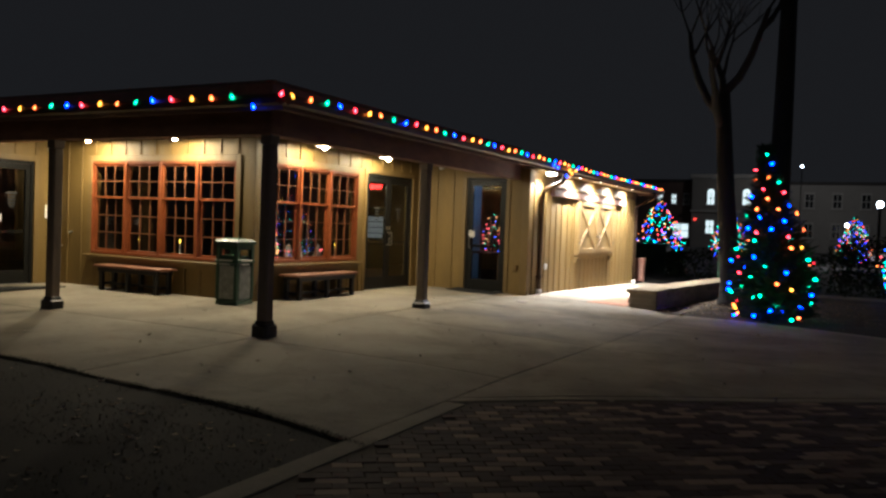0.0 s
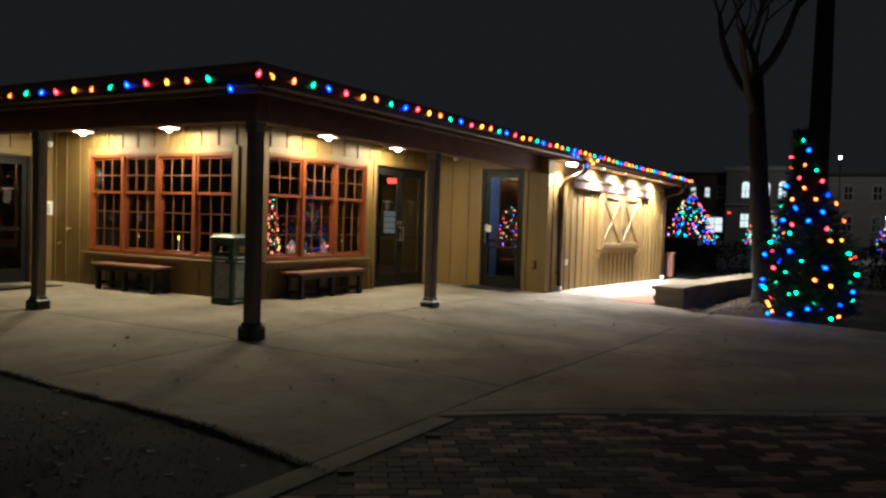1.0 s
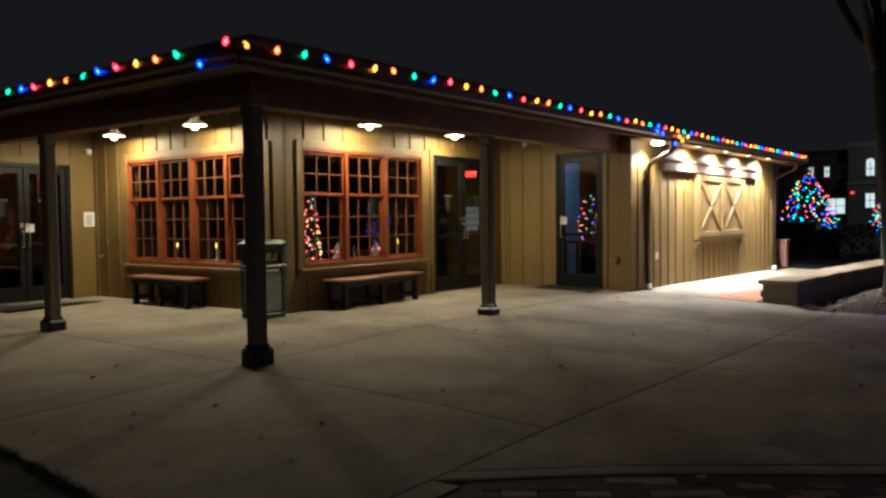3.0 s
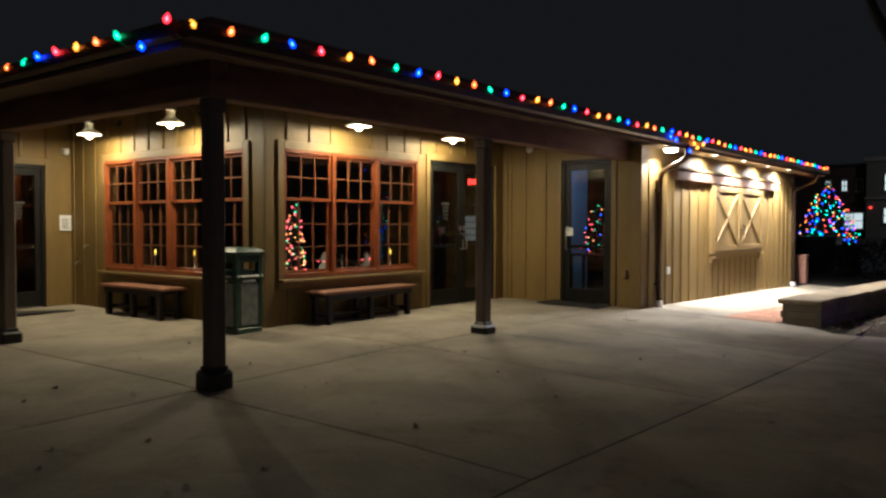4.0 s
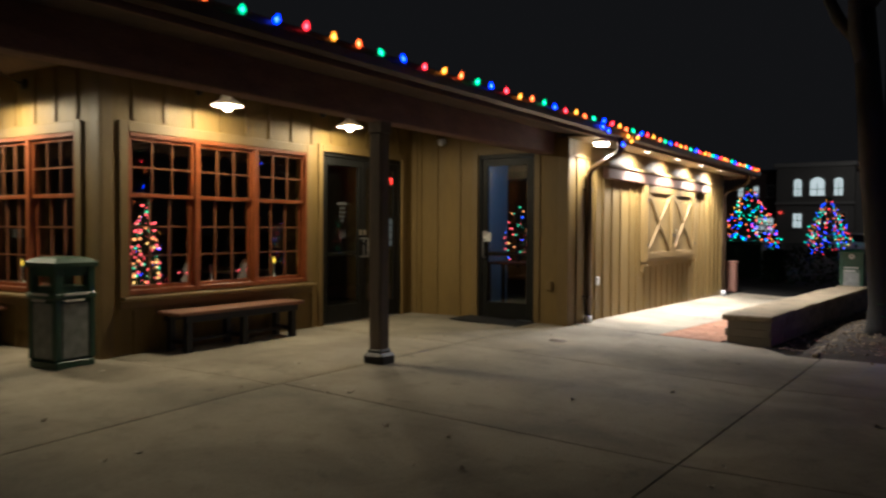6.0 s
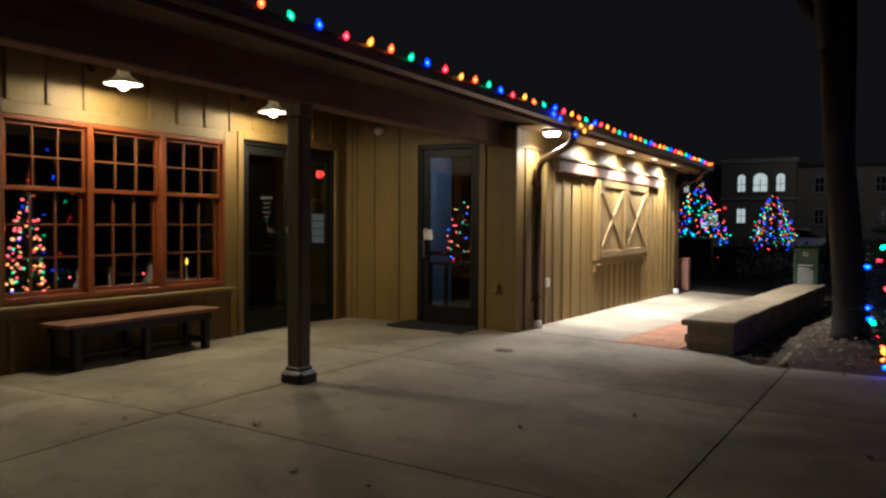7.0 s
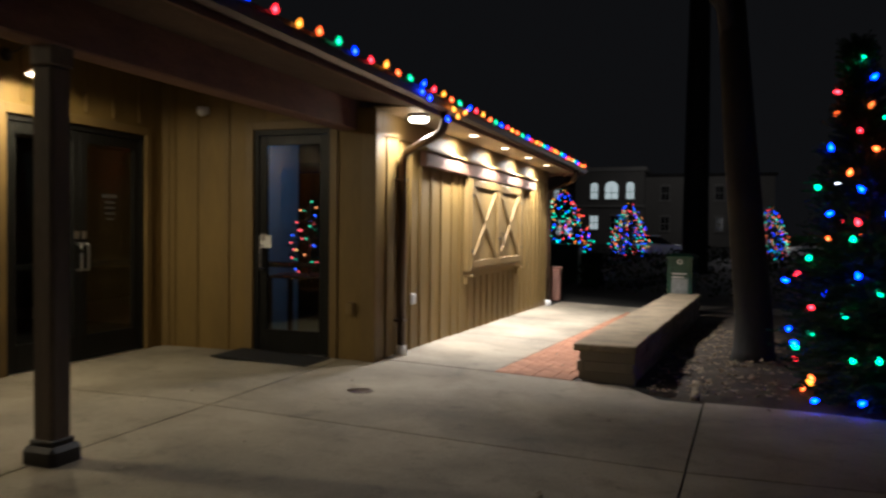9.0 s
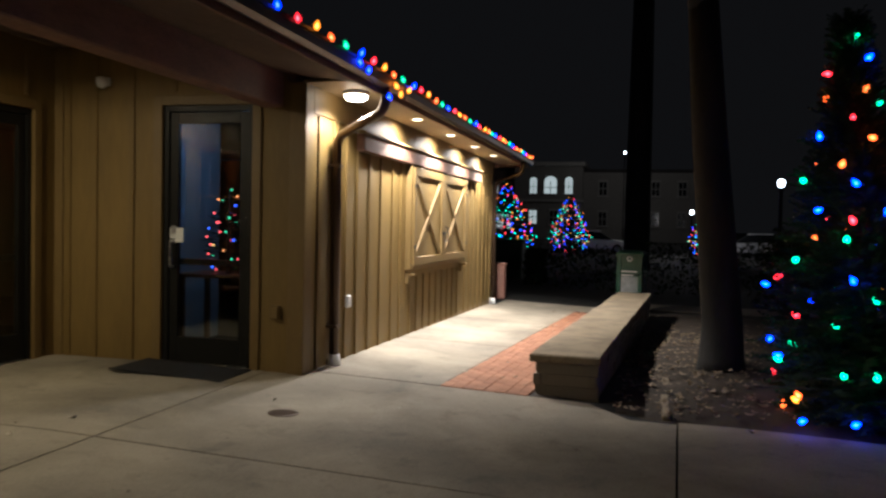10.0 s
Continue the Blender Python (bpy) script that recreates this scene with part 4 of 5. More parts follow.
# ---------------------------------------------------------------- benches, bins, mats
def bench(m, length):
    t = thing("bench", "backless bench with red-brown planks on black legs", "bench", "benches under the windows", m)
    for k in range(3):
        y0 = -0.205 + k * 0.138
        part("seat_plank", solid(-length / 2, length / 2, y0, y0 + 0.130, 0.425, 0.465, 0.007), BENCHWOOD, t)
    for y in (-0.185, 0.16):
        part("apron", solid(-length / 2 + 0.10, length / 2 - 0.10, y, y + 0.025, 0.345, 0.424, 0.004), BLACKMETAL, t)
    for x in (-length / 2 + 0.16, 0.0, length / 2 - 0.16):
        for y in (-0.14, 0.14):
            part("leg", solid(x - 0.038, x + 0.038, y - 0.038, y + 0.038, 0, 0.392, 0.006), BLACKMETAL, t)
        part("cross_rail", solid(x - 0.03, x + 0.03, -0.158, 0.158, 0.393, 0.424, 0.004), BLACKMETAL, t)
        part("side_stretcher", solid(x - 0.025, x + 0.025, -0.10, 0.10, 0.10, 0.15, 0.004), BLACKMETAL, t)
    for s in (-1, 1):
        lo, hi = sorted((s * 0.03, s * (length / 2 - 0.19)))
        part("stretcher", solid(lo, hi, -0.022, 0.022, 0.105, 0.145, 0.004), BLACKMETAL, t)
    return t


bench(pose(-7.72, 12.17, 0.09, 0, 0, 90), 1.94)
bench(pose(-10.47, 10.32, 0.10), 1.70)


def bin_thing(m, label):
    t = thing("litter_bin", label, "bin", "litter bins", m)
    s = 0.218
    bm = bmesh.new()
    box(bm, -s, s, -s, s, 0.0, 0.09, 0.02)
    for sx in (-1, 1):
        for sy in (-1, 1):
            x, y = sx * (s - 0.035), sy * (s - 0.035)
            box(bm, x - 0.035, x + 0.035, y - 0.035, y + 0.035, 0.09, 0.68, 0.01)
    box(bm, -s + 0.03, s - 0.03, -s + 0.03, s - 0.03, 0.09, 0.66)
    part("body", bm, BINGREEN, t)
    for k in range(4):
        bm = solid(-s + 0.075, s - 0.075, -s + 0.005, -s + 0.029, 0.105, 0.64, 0.006)
        bm.transform(Matrix.Rotation(k * math.pi / 2, 4, "Z"))
        part("side_panel", bm, BINPANEL, t, "pebbled pale panel")
    hood = bmesh.new()
    box(hood, -s - 0.012, s + 0.012, -s - 0.012, s + 0.012, 0.68, 0.74, 0.012)
    for sx in (-1, 1):
        for sy in (-1, 1):
            x, y = sx * (s - 0.04), sy * (s - 0.04)
            box(hood, x - 0.04, x + 0.04, y - 0.04, y + 0.04, 0.74, 1.0, 0.008)
    box(hood, -s + 0.03, s - 0.03, -s + 0.03, s - 0.03, 0.74, 0.80)
    top = bmesh.new()
    vs = []
    for r, z in ((s + 0.015, 0.985), (s + 0.02, 1.03), (s - 0.03, 1.07), (s - 0.10, 1.085)):
        vs.append([top.verts.new((sx * r, sy * r, z)) for sx, sy in ((-1, -1), (1, -1), (1, 1), (-1, 1))])
    for a, b in zip(vs, vs[1:]):
        for k in range(4):
            top.faces.new((a[k], a[(k + 1) % 4], b[(k + 1) % 4], b[k]))
    top.faces.new(vs[0][::-1])
    top.faces.new(vs[-1])
    hd = part("hood", hood, BINGREEN, t)
    part("lid", top, BINGREEN, t)
    for k in range(4):
        bm = solid(-s + 0.08, s - 0.08, -s + 0.01, -s + 0.028, 0.90, 0.985, 0.004)
        bm.transform(Matrix.Rotation(k * math.pi / 2, 4, "Z"))
        part("flap", bm, BINGREEN, hd)
        bm = bmesh.new()
        for i, z in enumerate((0.765, 0.705)):
            box(bm, -0.13, 0.13 - 0.05 * i, -s - 0.0165, -s - 0.0125, z - 0.05, z - 0.028)
        bm.transform(Matrix.Rotation(k * math.pi / 2, 4, "Z"))
        part("lettering_bar", bm, PALE, hd, "pale lettering")
    return t


bin_a = bin_thing(pose(-7.97, 10.15, 0.095, 0, 0, 3), "green square litter bin with pebbled panels by the corner")
b = copy_thing(bin_a, pose(-2.45, 26.05, gz(-2.3, 26) - 0.02, 0, 0, -10) @ Matrix.Scale(1.18, 4))
b["label"] = "green recycling bin with a white emblem and pale panel"
bm = bmesh.new()
rings = lathe(bm, [(0.025, 0.0), (0.05, 0.0), (0.05, 0.006), (0.025, 0.006), (0.025, 0.0)], 16)
bm.transform(Matrix.Translation((0, -0.215, 0.945)) @ Matrix.Rotation(math.pi / 2, 4, "X"))
part("emblem", bm, PALE, b, "white round emblem")
part("hood_panel", solid(-0.175, 0.175, -0.2065, -0.19, 0.80, 0.985, 0.004), BINGREEN, b)


def door_mat(m, w, d):
    t = thing("door_mat", "black rubber mat lying before the door", "mat", "door mats", m)
    part("pad", solid(-w / 2, w / 2, -d / 2, d / 2, 0.001, 0.014, 0.004), RUBBER, t)
    for s in (-1, 1):
        part("edge_strip", solid(-w / 2, w / 2, s * d / 2 - 0.025 if s > 0 else -d / 2, d / 2 if s > 0 else -d / 2 + 0.025, 0.0145, 0.019, 0.002), RUBBER, t)


door_mat(pose(-6.28, 15.82, gz(-6.36, 16.1) + 0.001, 0, 2.2, 0), 1.12, 0.58)
door_mat(pose(-12.35, 9.3, gz(-12.35, 9.3) + 0.002, -1.9, 0, 90), 1.5, 0.8)
t = thing("drain_cover", "round dark drain cover set in the concrete", "drain", m=pose(-4.78, 14.84, gz(-4.78, 14.84), 0, 2.4, 0))
bm = bmesh.new()
rings = lathe(bm, [(0.115, -0.01), (0.115, 0.002), (0.10, 0.004), (0.02, 0.004)], 20)
bm.faces.new(rings[-1])
part("cover", bm, GUTTER, t)


# ---------------------------------------------------------------- strings of lights
def bulb_mesh(colour, r=0.025, ln=0.074, bulbs=None):
    bm = bmesh.new()
    rings = lathe(bm, [(0.012, 0.0), (r, ln * 0.30), (r * 0.85, ln * 0.6), (r * 0.35, ln * 0.92)], 8)
    bm.faces.new(rings[0][::-1])
    bm.faces.new(rings[-1])
    return finish(colour + "_bulb", bm, (bulbs or BULB)[colour])


def cored_bulb(colour, r, ln, shells=None):
    """A pointed glass bulb with a small bright core inside."""
    bm = bmesh.new()
    rings = lathe(bm, [(0.012, 0.0), (r * 0.9, ln * 0.22), (r, ln * 0.36), (r * 0.82, ln * 0.62), (r * 0.3, ln * 0.94)], 8)
    bm.faces.new(rings[0][::-1])
    bm.faces.new(rings[-1])
    n = len(bm.faces)
    rings = lathe(bm, [(r * 0.15, ln * 0.20), (r * 0.46, ln * 0.34), (r * 0.40, ln * 0.52), (r * 0.12, ln * 0.66)], 6)
    bm.faces.new(rings[0][::-1])
    bm.faces.new(rings[-1])
    for i, f in enumerate(bm.faces):
        f.material_index = 0 if i < n else 1
    me = finish(colour + "_bulb", bm, (shells or SHELL)[colour])
    me.materials.append(CORE[colour])
    return me


BIG = {c: cored_bulb(c, 0.026, 0.076) for c in ORDER}
rng = random.Random(3)


def light_string(label, places, first, step, colours=()):
    t = thing("light_string", label, "string lights", "eave lights")
    pts = []
    for k, p in enumerate(places):
        c = colours[k] if colours else ORDER[(first + step * k) % 5]
        piece("bulb", BIG[c], t, (p[0], p[1], p[2]), rng.uniform(0, 360), (rng.uniform(-25, 25), rng.uniform(-25, 25)))
        pts.append((p[0] - 0.01, p[1], p[2] - 0.005))
        if k + 1 < len(places):
            q = places[k + 1]
            pts.append(((p[0] + q[0]) / 2, (p[1] + q[1]) / 2, (p[2] + q[2]) / 2 - 0.035))
    part("wire", tube(bmesh.new(), pts, 0.004, 5), GREENWIRE, t, "green wire")


BZ = EAVE_Z - 0.008
light_string("string of large coloured bulbs clipped along the east eave", [(EAVE_X + 0.135, 6.83 + 0.3012 * k + (0.08 if k == 0 else 0), BZ - 0.035 * max(0.0, 1 - k / 6) + rng.uniform(-0.012, 0.012)) for k in range(63)], 0, 1)
light_string("string of large coloured bulbs clipped along the south eave", [(-4.92, 7.0, BZ - 0.15)] + [(-5.21 - 0.31 * k, EAVE_Y - 0.135, BZ - 0.030 + rng.uniform(-0.012, 0.012)) for k in range(36)], 4, -1)
light_string("slack end of the coloured bulb string hanging under the gutter", [(EAVE_X + 0.15, 15.55, BZ - 0.07), (EAVE_X + 0.15, 15.72, BZ - 0.10), (EAVE_X + 0.17, 16.25, BZ - 0.24), (EAVE_X + 0.16, 16.5, BZ - 0.10), (EAVE_X + 0.15, 16.62, BZ - 0.16), (EAVE_X + 0.15, 16.85, BZ - 0.08)], 0, 0, ("blue", "blue", "blue", "yellow", "yellow", "yellow"))


# ---------------------------------------------------------------- trees
def spruce(name, label, height, radius, bulbs, seed, sprigs, m, bulb_set, group, mix=("red", "green", "blue", "blue", "orange", "red", "green", "blue", "red", "yellow"), form=1.25):
    rg = random.Random(seed)
    t = thing(name, label, "christmas tree", group, m)
    part("trunk", tube(bmesh.new(), [(0, 0, -0.08), (0, 0, height * 0.5), (0, 0, height * 0.96)], [radius * 0.07, radius * 0.045, 0.012], 8), BARK, t)
    vs, fs = [], []

    def needle_spray(root, way, ln):
        way = way.normalized()
        sidev = way.cross(Vector((0, 0, 1))).normalized()
        upv = sidev.cross(way)
        for j in range(9):
            f = (j + 0.6) / 9
            for s in (-1, 1, 0):
                base = root + way * ln * f
                tip = base + (way * 0.55 + sidev * s * 0.8 + upv * rg.uniform(-0.35, 0.5)) * ln * (0.42 - 0.26 * f)
                wv = (upv if s else sidev) * ln * 0.035
                k = len(vs)
                vs.extend((base - wv, base + wv, tip))
                fs.append((k, k + 1, k + 2))
        k = len(vs)
        wv = sidev * 0.006
        vs.extend((root - wv, root + wv, root + way * ln))
        fs.append((k, k + 1, k + 2))

    for i in range(sprigs):
        f = rg.random() ** 1.35
        z = height * (0.03 + 0.95 * f)
        lim = radius * (1 - f ** form) * min(1.0, 0.62 + 1.7 * f) * (0.86 + 0.22 * math.sin(i * 2.4) * rg.random()) + 0.03
        an = rg.uniform(0, 2 * math.pi)
        rr = lim * (0.35 + 0.65 * rg.random() ** 0.5)
        out = Vector((math.cos(an), math.sin(an), 0))
        way = out + Vector((0, 0, rg.uniform(-0.25, 0.35) + 0.5 * f))
        ln = (0.30 * radius + 0.05) * (1.0 - 0.5 * f)
        needle_spray(out * max(0.0, rr - ln * 0.7) + Vector((0, 0, z)), way, ln)
    me = bpy.data.meshes.new("foliage")
    me.from_pydata([tuple(v) for v in vs], [], fs)
    me.materials.append(NEEDLE)
    fo = new("foliage", me)
    fo.parent = t
    fo["label"] = "dark green spruce branches"
    for k in range(bulbs):
        f = (k + 0.5) / bulbs
        f = 1 - (1 - f) ** 0.62
        an = k * 2.39996 + rg.uniform(-0.5, 0.5)
        rr = radius * (1 - f ** form) * min(1.0, 0.62 + 1.7 * f) * rg.uniform(0.55, 0.98) + 0.03
        z = height * (0.035 + 0.95 * f) + rg.uniform(-0.05, 0.05)
        c = rg.choice(mix)
        if k == bulbs - 1:
            c = "green"
        piece("bulb", bulb_set[c], t, (rr * math.cos(an), rr * math.sin(an), max(0.03, z)), rg.uniform(0, 360), (rg.uniform(-80, 80), rg.uniform(-80, 80)))
    turned = [(0.9 * radius * (1 - i / 60) ** 0.85 * math.cos(i * 0.7), 0.9 * radius * (1 - i / 60) ** 0.85 * math.sin(i * 0.7), height * (0.04 + 0.92 * i / 60)) for i in range(60)]
    part("wire", tube(bmesh.new(), turned, 0.004, 4), GREENWIRE, t, "green wire")
    return t


TREEBULB = {c: cored_bulb(c, 0.027, 0.076, TREESHELL) for c in ORDER}
FAR = {c: bulb_mesh(c, 0.026, 0.066) for c in ORDER}
MINI = {c: bulb_mesh(c, 0.0125, 0.030, BRIGHT) for c in ORDER}
TINY = {c: bulb_mesh(c, 0.010, 0.022, BRIGHT) for c in ORDER}
near_tree = spruce("christmas_tree", "outdoor spruce hung with large coloured bulbs, in the mulch bed", 3.36, 1.12, 84, 21, 2000, pose(-0.30, 16.52, -0.06, -0.8, -5.2), TREEBULB, "outdoor lit trees", ("red", "green", "blue", "orange", "yellow", "blue", "green", "orange"), form=1.1)
for c, x, y, z in (("blue", -0.98, 16.0, 0.03), ("blue", -0.62, 15.92, 0.05), ("green", 0.03, 15.80, 0.04), ("blue", -0.35, 15.95, 0.16), ("orange", 0.14, 15.86, 0.08)):
    piece("bulb", TREEBULB[c], near_tree, near_tree.matrix_basis.inverted() @ Vector((x, y, z)), 40, (70, 20))
far_a = spruce("christmas_tree", "distant spruce covered in coloured lights beyond the lawn", 2.95, 1.18, 250, 22, 620, pose(-6.55, 56.0, 0.0) @ Matrix.Scale(1.14, 4), FAR, "outdoor lit trees", ("green", "blue", "red", "green", "blue", "orange", "green", "blue", "red", "yellow"), form=2.1)
for x, y, turn, size in ((-7.2, 38.0, 70, 0.92), (0.9, 53.0, 140, 0.85), (2.47, 24.8, 200, 0.75)):
    copy_thing(far_a, pose(x, y, 0.08, 0, 0, turn) @ Matrix.Scale(size, 4))


def bare_tree(label, m, trunk, height, seed, levels=5, lean=0.03):
    rg = random.Random(seed)
    t = thing("bare_tree", label, "tree", "bare trees", m)
    part("trunk", tube(bmesh.new(), [(0, 0, -0.1), (0, 0, 0.05), (0, 0, 0.4), (lean * 0.55, 0.03, height * 0.3), (lean, 0.05, height * 0.55)], [trunk * 1.25, trunk * 1.12, trunk, trunk * 0.86, trunk * 0.7], 16), BARK, t)

    def grow(bm, p, d, ln, r, level):
        pts, radii = [p], [r]
        q, way = Vector(p), Vector(d)
        for i in range(4):
            way = (way + Vector((rg.uniform(-.22, .22), rg.uniform(-.22, .22), rg.uniform(-.05, .2)))).normalized()
            q = q + way * ln / 4
            pts.append(q.copy())
            radii.append(r * (1 - 0.14 * (i + 1)))
        tube(bm, pts, radii, 8 if level > 2 else 5, False)
        if level > 0:
            for k in range(3):
                i = rg.choice((2, 3, 4))
                an, sp = rg.uniform(0, 6.28), rg.uniform(0.5, 0.95)
                nd = (way + sp * Vector((math.cos(an), math.sin(an), rg.uniform(-.1, .5)))).normalized()
                grow(bm, pts[i], nd, ln * rg.uniform(0.6, 0.8), radii[i] * 0.62, level - 1)

    top = Vector((lean, 0.05, height * 0.55))
    for k in range(4):
        an = k * 1.57 + rg.uniform(-.4, .4)
        bm = bmesh.new()
        grow(bm, top - Vector((0, 0, 0.25 * k)), Vector((math.cos(an) * 0.75, math.sin(an) * 0.75, 0.8)), height * 0.24, trunk * 0.5, levels - 2)
        part("limb", bm, BARK, t)
    return t


bare_tree("tall bare tree with grey bark in the mulch bed", pose(-1.36, 18.3, 0.09), 0.21, 8.2, 8, lean=-0.34)
bare_tree("bare tree trunk across the dark lawn", pose(-2.6, 44.0, -0.2), 0.55, 26.0, 9, 4)


def leafy(name, label, category, lo, hi, count, size, material, seed, rough=0.25):
    """A clipped mass of small leaves with an uneven face."""
    rg = random.Random(seed)
    vs, fs = [], []
    for _ in range(count):
        p = [rg.uniform(lo[i], hi[i]) for i in range(3)]
        k = rg.randrange(5)
        if k < 4:
            ax = k // 2
            p[ax] = (lo if k % 2 else hi)[ax] + rg.uniform(-rough, rough)
        else:
            p[2] = hi[2] + rg.uniform(-rough, rough * 0.6) + 0.3 * noise.noise((p[0] * 0.9, p[1] * 0.9, 1))
        a, b = Vector((rg.gauss(0, 1), rg.gauss(0, 1), rg.gauss(0, 1))).normalized(), Vector((rg.gauss(0, 1), rg.gauss(0, 1), rg.gauss(0, 1))).normalized()
        s = size * rg.uniform(0.6, 1.3)
        k = len(vs)
        vs.extend((Vector(p) - a * s, Vector(p) + b * s * 0.5, Vector(p) + a * s, Vector(p) - b * s * 0.5))
        fs.append((k, k + 1, k + 2, k + 3))
    me = bpy.data.meshes.new(name)
    me.from_pydata([tuple(v) for v in vs], [], fs)
    me.materials.append(material)
    return tagged(new(name, me), label, category, kind="stuff")


leafy("hedge", "dark clipped hedge across the lawn", "hedge", (-5.2, 31.0, -0.2), (7.5, 32.6, 0.85), 9000, 0.07, HEDGE, 31)
leafy("shrub", "dark shrub behind the lit tree", "shrub", (0.6, 27.5, -0.2), (2.4, 29.0, 1.4), 3000, 0.07, HEDGE, 32, 0.35)

# ---------------------------------------------------------------- things beyond the wing
t = thing("utility_cabinet", "dark green utility cabinet past the end of the wing", "cabinet", m=pose(-6.5, 33.2, -0.2))
part("body", solid(-0.75, 0.75, -0.5, 0.5, 0.0, 1.22, 0.03), CABINET, t)
part("top", solid(-0.80, 0.80, -0.55, 0.55, 1.22, 1.30, 0.02), CABINET, t)
for x in (-0.38, 0.38):
    d = part("door", solid(x - 0.34, x + 0.34, -0.525, -0.501, 0.08, 1.16, 0.008), CABINET, t)
    part("handle", solid(x - 0.02, x + 0.02, -0.55, -0.525, 0.58, 0.72, 0.004), BLACKMETAL, d)
t = thing("bollard", "squat brownish post beside the wing corner, nearby red light in its colour", "bollard", m=pose(-5.25, 26.4, gz(-5.2, 26.4)))
part("stub", solid(-0.13, 0.13, -0.13, 0.13, 0.0, 0.72, 0.02), REDLIT_BROWN, t)
part("cap", solid(-0.15, 0.15, -0.15, 0.15, 0.72, 0.78, 0.02), REDLIT_BROWN, t)


def street_lamp(m, watts, h=2.6):
    t = thing("street_lamp", "lit globe lamp on a dark post", "street lamp", "street lamps", m)
    bm = bmesh.new()
    lathe(bm, [(0.14, -0.1), (0.14, 0.25), (0.07, 0.35), (0.05, h), (0.09, h + 0.06), (0.09, h + 0.12), (0.005, h + 0.13)], 12)
    part("post", bm, BLACKMETAL, t)
    bm = bmesh.new()
    lathe(bm, [(0.05, h + 0.12), (0.10, h + 0.18), (0.11, h + 0.27), (0.07, h + 0.35), (0.01, h + 0.37)], 16)
    part("globe", bm, LANTERN, t, "white lit globe")


# the lamp at (8.5, -7) is out of view, added as fill for bricks, posts and beams
for x, y, h, watts in ((1.77, 35.6, 3.05, 5), (0.4, 60.0, 2.6, 260), (13.5, 23.0, 3.4, 9), (8.5, -7.0, 2.3, 75), (-4.8, 98.0, 9.6, 420)):
    street_lamp(pose(x, y, gz(x, y) - 0.10), watts, h)
    lamp("street_globe", "POINT", (x, y, h + 0.75), watts, (1.0, 0.93, 0.82), 0.2)


def far_house():
    t = thing("town_house", "pale two-storey building with lit arched upper windows", "building", m=pose(-14.2, 110.0, -1.18) @ Matrix.Scale(1.53, 4))
    part("wall", solid(-3.0, 2.6, 0.0, 9.0, 0.0, 6.7), FARWALL, t)
    part("side_wing", solid(2.6, 12.5, 1.2, 9.0, 0.0, 6.3), FARWALL, t)
    part("rear_wing", solid(-8.5, -3.0, 0.8, 9.0, 0.0, 6.4), FARBRICK, t)
    part("cornice", solid(-3.2, 2.8, -0.35, 9.2, 6.7, 7.05, 0.05), FARTRIM, t)
    part("roof", solid(2.6, 12.7, 1.0, 9.2, 6.3, 6.55, 0.05), SHINGLE, t)
    part("rear_roof", solid(-8.7, -3.2, 0.6, 9.2, 6.4, 6.65, 0.05), SHINGLE, t)
    part("band", solid(-3.1, 2.7, -0.22, 0.0, 3.75, 3.95, 0.03), FARTRIM, t)

    def win(x, z, w, h, lit, arch=False, y=0.0):
        bm = bmesh.new()
        box(bm, x - w / 2 - 0.1, x - w / 2, y - 0.08, y + 0.02, z, z + h, 0.01)
        box(bm, x + w / 2, x + w / 2 + 0.1, y - 0.08, y + 0.02, z, z + h, 0.01)
        box(bm, x - w / 2 - 0.15, x + w / 2 + 0.15, y - 0.14, y + 0.02, z - 0.14, z, 0.01)
        if not arch:
            box(bm, x - w / 2 - 0.1, x + w / 2 + 0.1, y - 0.1, y + 0.02, z + h, z + h + 0.15, 0.01)
        wn = part("window", bm, FARTRIM, t)
        bm = bmesh.new()
        top = [(x + w / 2 * math.cos(a), z + h + (w * 0.42 if arch else w * 0.18) * math.sin(a)) for a in (math.pi * k / 10 for k in range(11))]
        ring = [bm.verts.new((u, y - 0.02, v)) for u, v in [(x - w / 2, z), (x + w / 2, z)] + (top if arch else [(x + w / 2, z + h), (x - w / 2, z + h)])]
        bm.faces.new(ring)
        ex = bmesh.ops.extrude_face_region(bm, geom=bm.faces[:])
        bmesh.ops.translate(bm, vec=(0, 0.015, 0), verts=[v for v in ex["geom"] if isinstance(v, bmesh.types.BMVert)])
        part("pane", bm, WINDOWGLOW if lit else DARKGLASS, wn)
        bm = bmesh.new()
        box(bm, x - 0.03, x + 0.03, y - 0.06, y - 0.036, z, z + h)
        box(bm, x - w / 2, x - 0.03, y - 0.06, y - 0.036, z + h * 0.5 - 0.03, z + h * 0.5 + 0.03)
        box(bm, x + 0.03, x + w / 2, y - 0.06, y - 0.036, z + h * 0.5 - 0.03, z + h * 0.5 + 0.03)
        part("glazing_bar", bm, FARTRIM, wn)

    win(-1.41, 4.45, 0.56, 1.10, True, True)
    win(0.0, 4.45, 1.03, 1.00, True, True)
    win(1.5, 4.45, 0.60, 1.12, True, True)
    win(-1.41, 1.95, 0.62, 1.10, True)
    win(0.3, 1.95, 0.62, 1.10, False)
    win(1.7, 1.95, 0.62, 1.10, False)
    for x in (4.2, 6.3, 8.4, 10.5):
        win(x, 4.4, 0.6, 1.1, False, False, 1.2)
        win(x, 1.9, 0.6, 1.1, False, False, 1.2)
    for x in (-3.6, -4.7, -5.9):
        win(x, 4.5, 0.35, 0.8, x < -4, False, 0.8)
    win(-4.0, 1.5, 1.3, 1.2, True, False, 0.8)
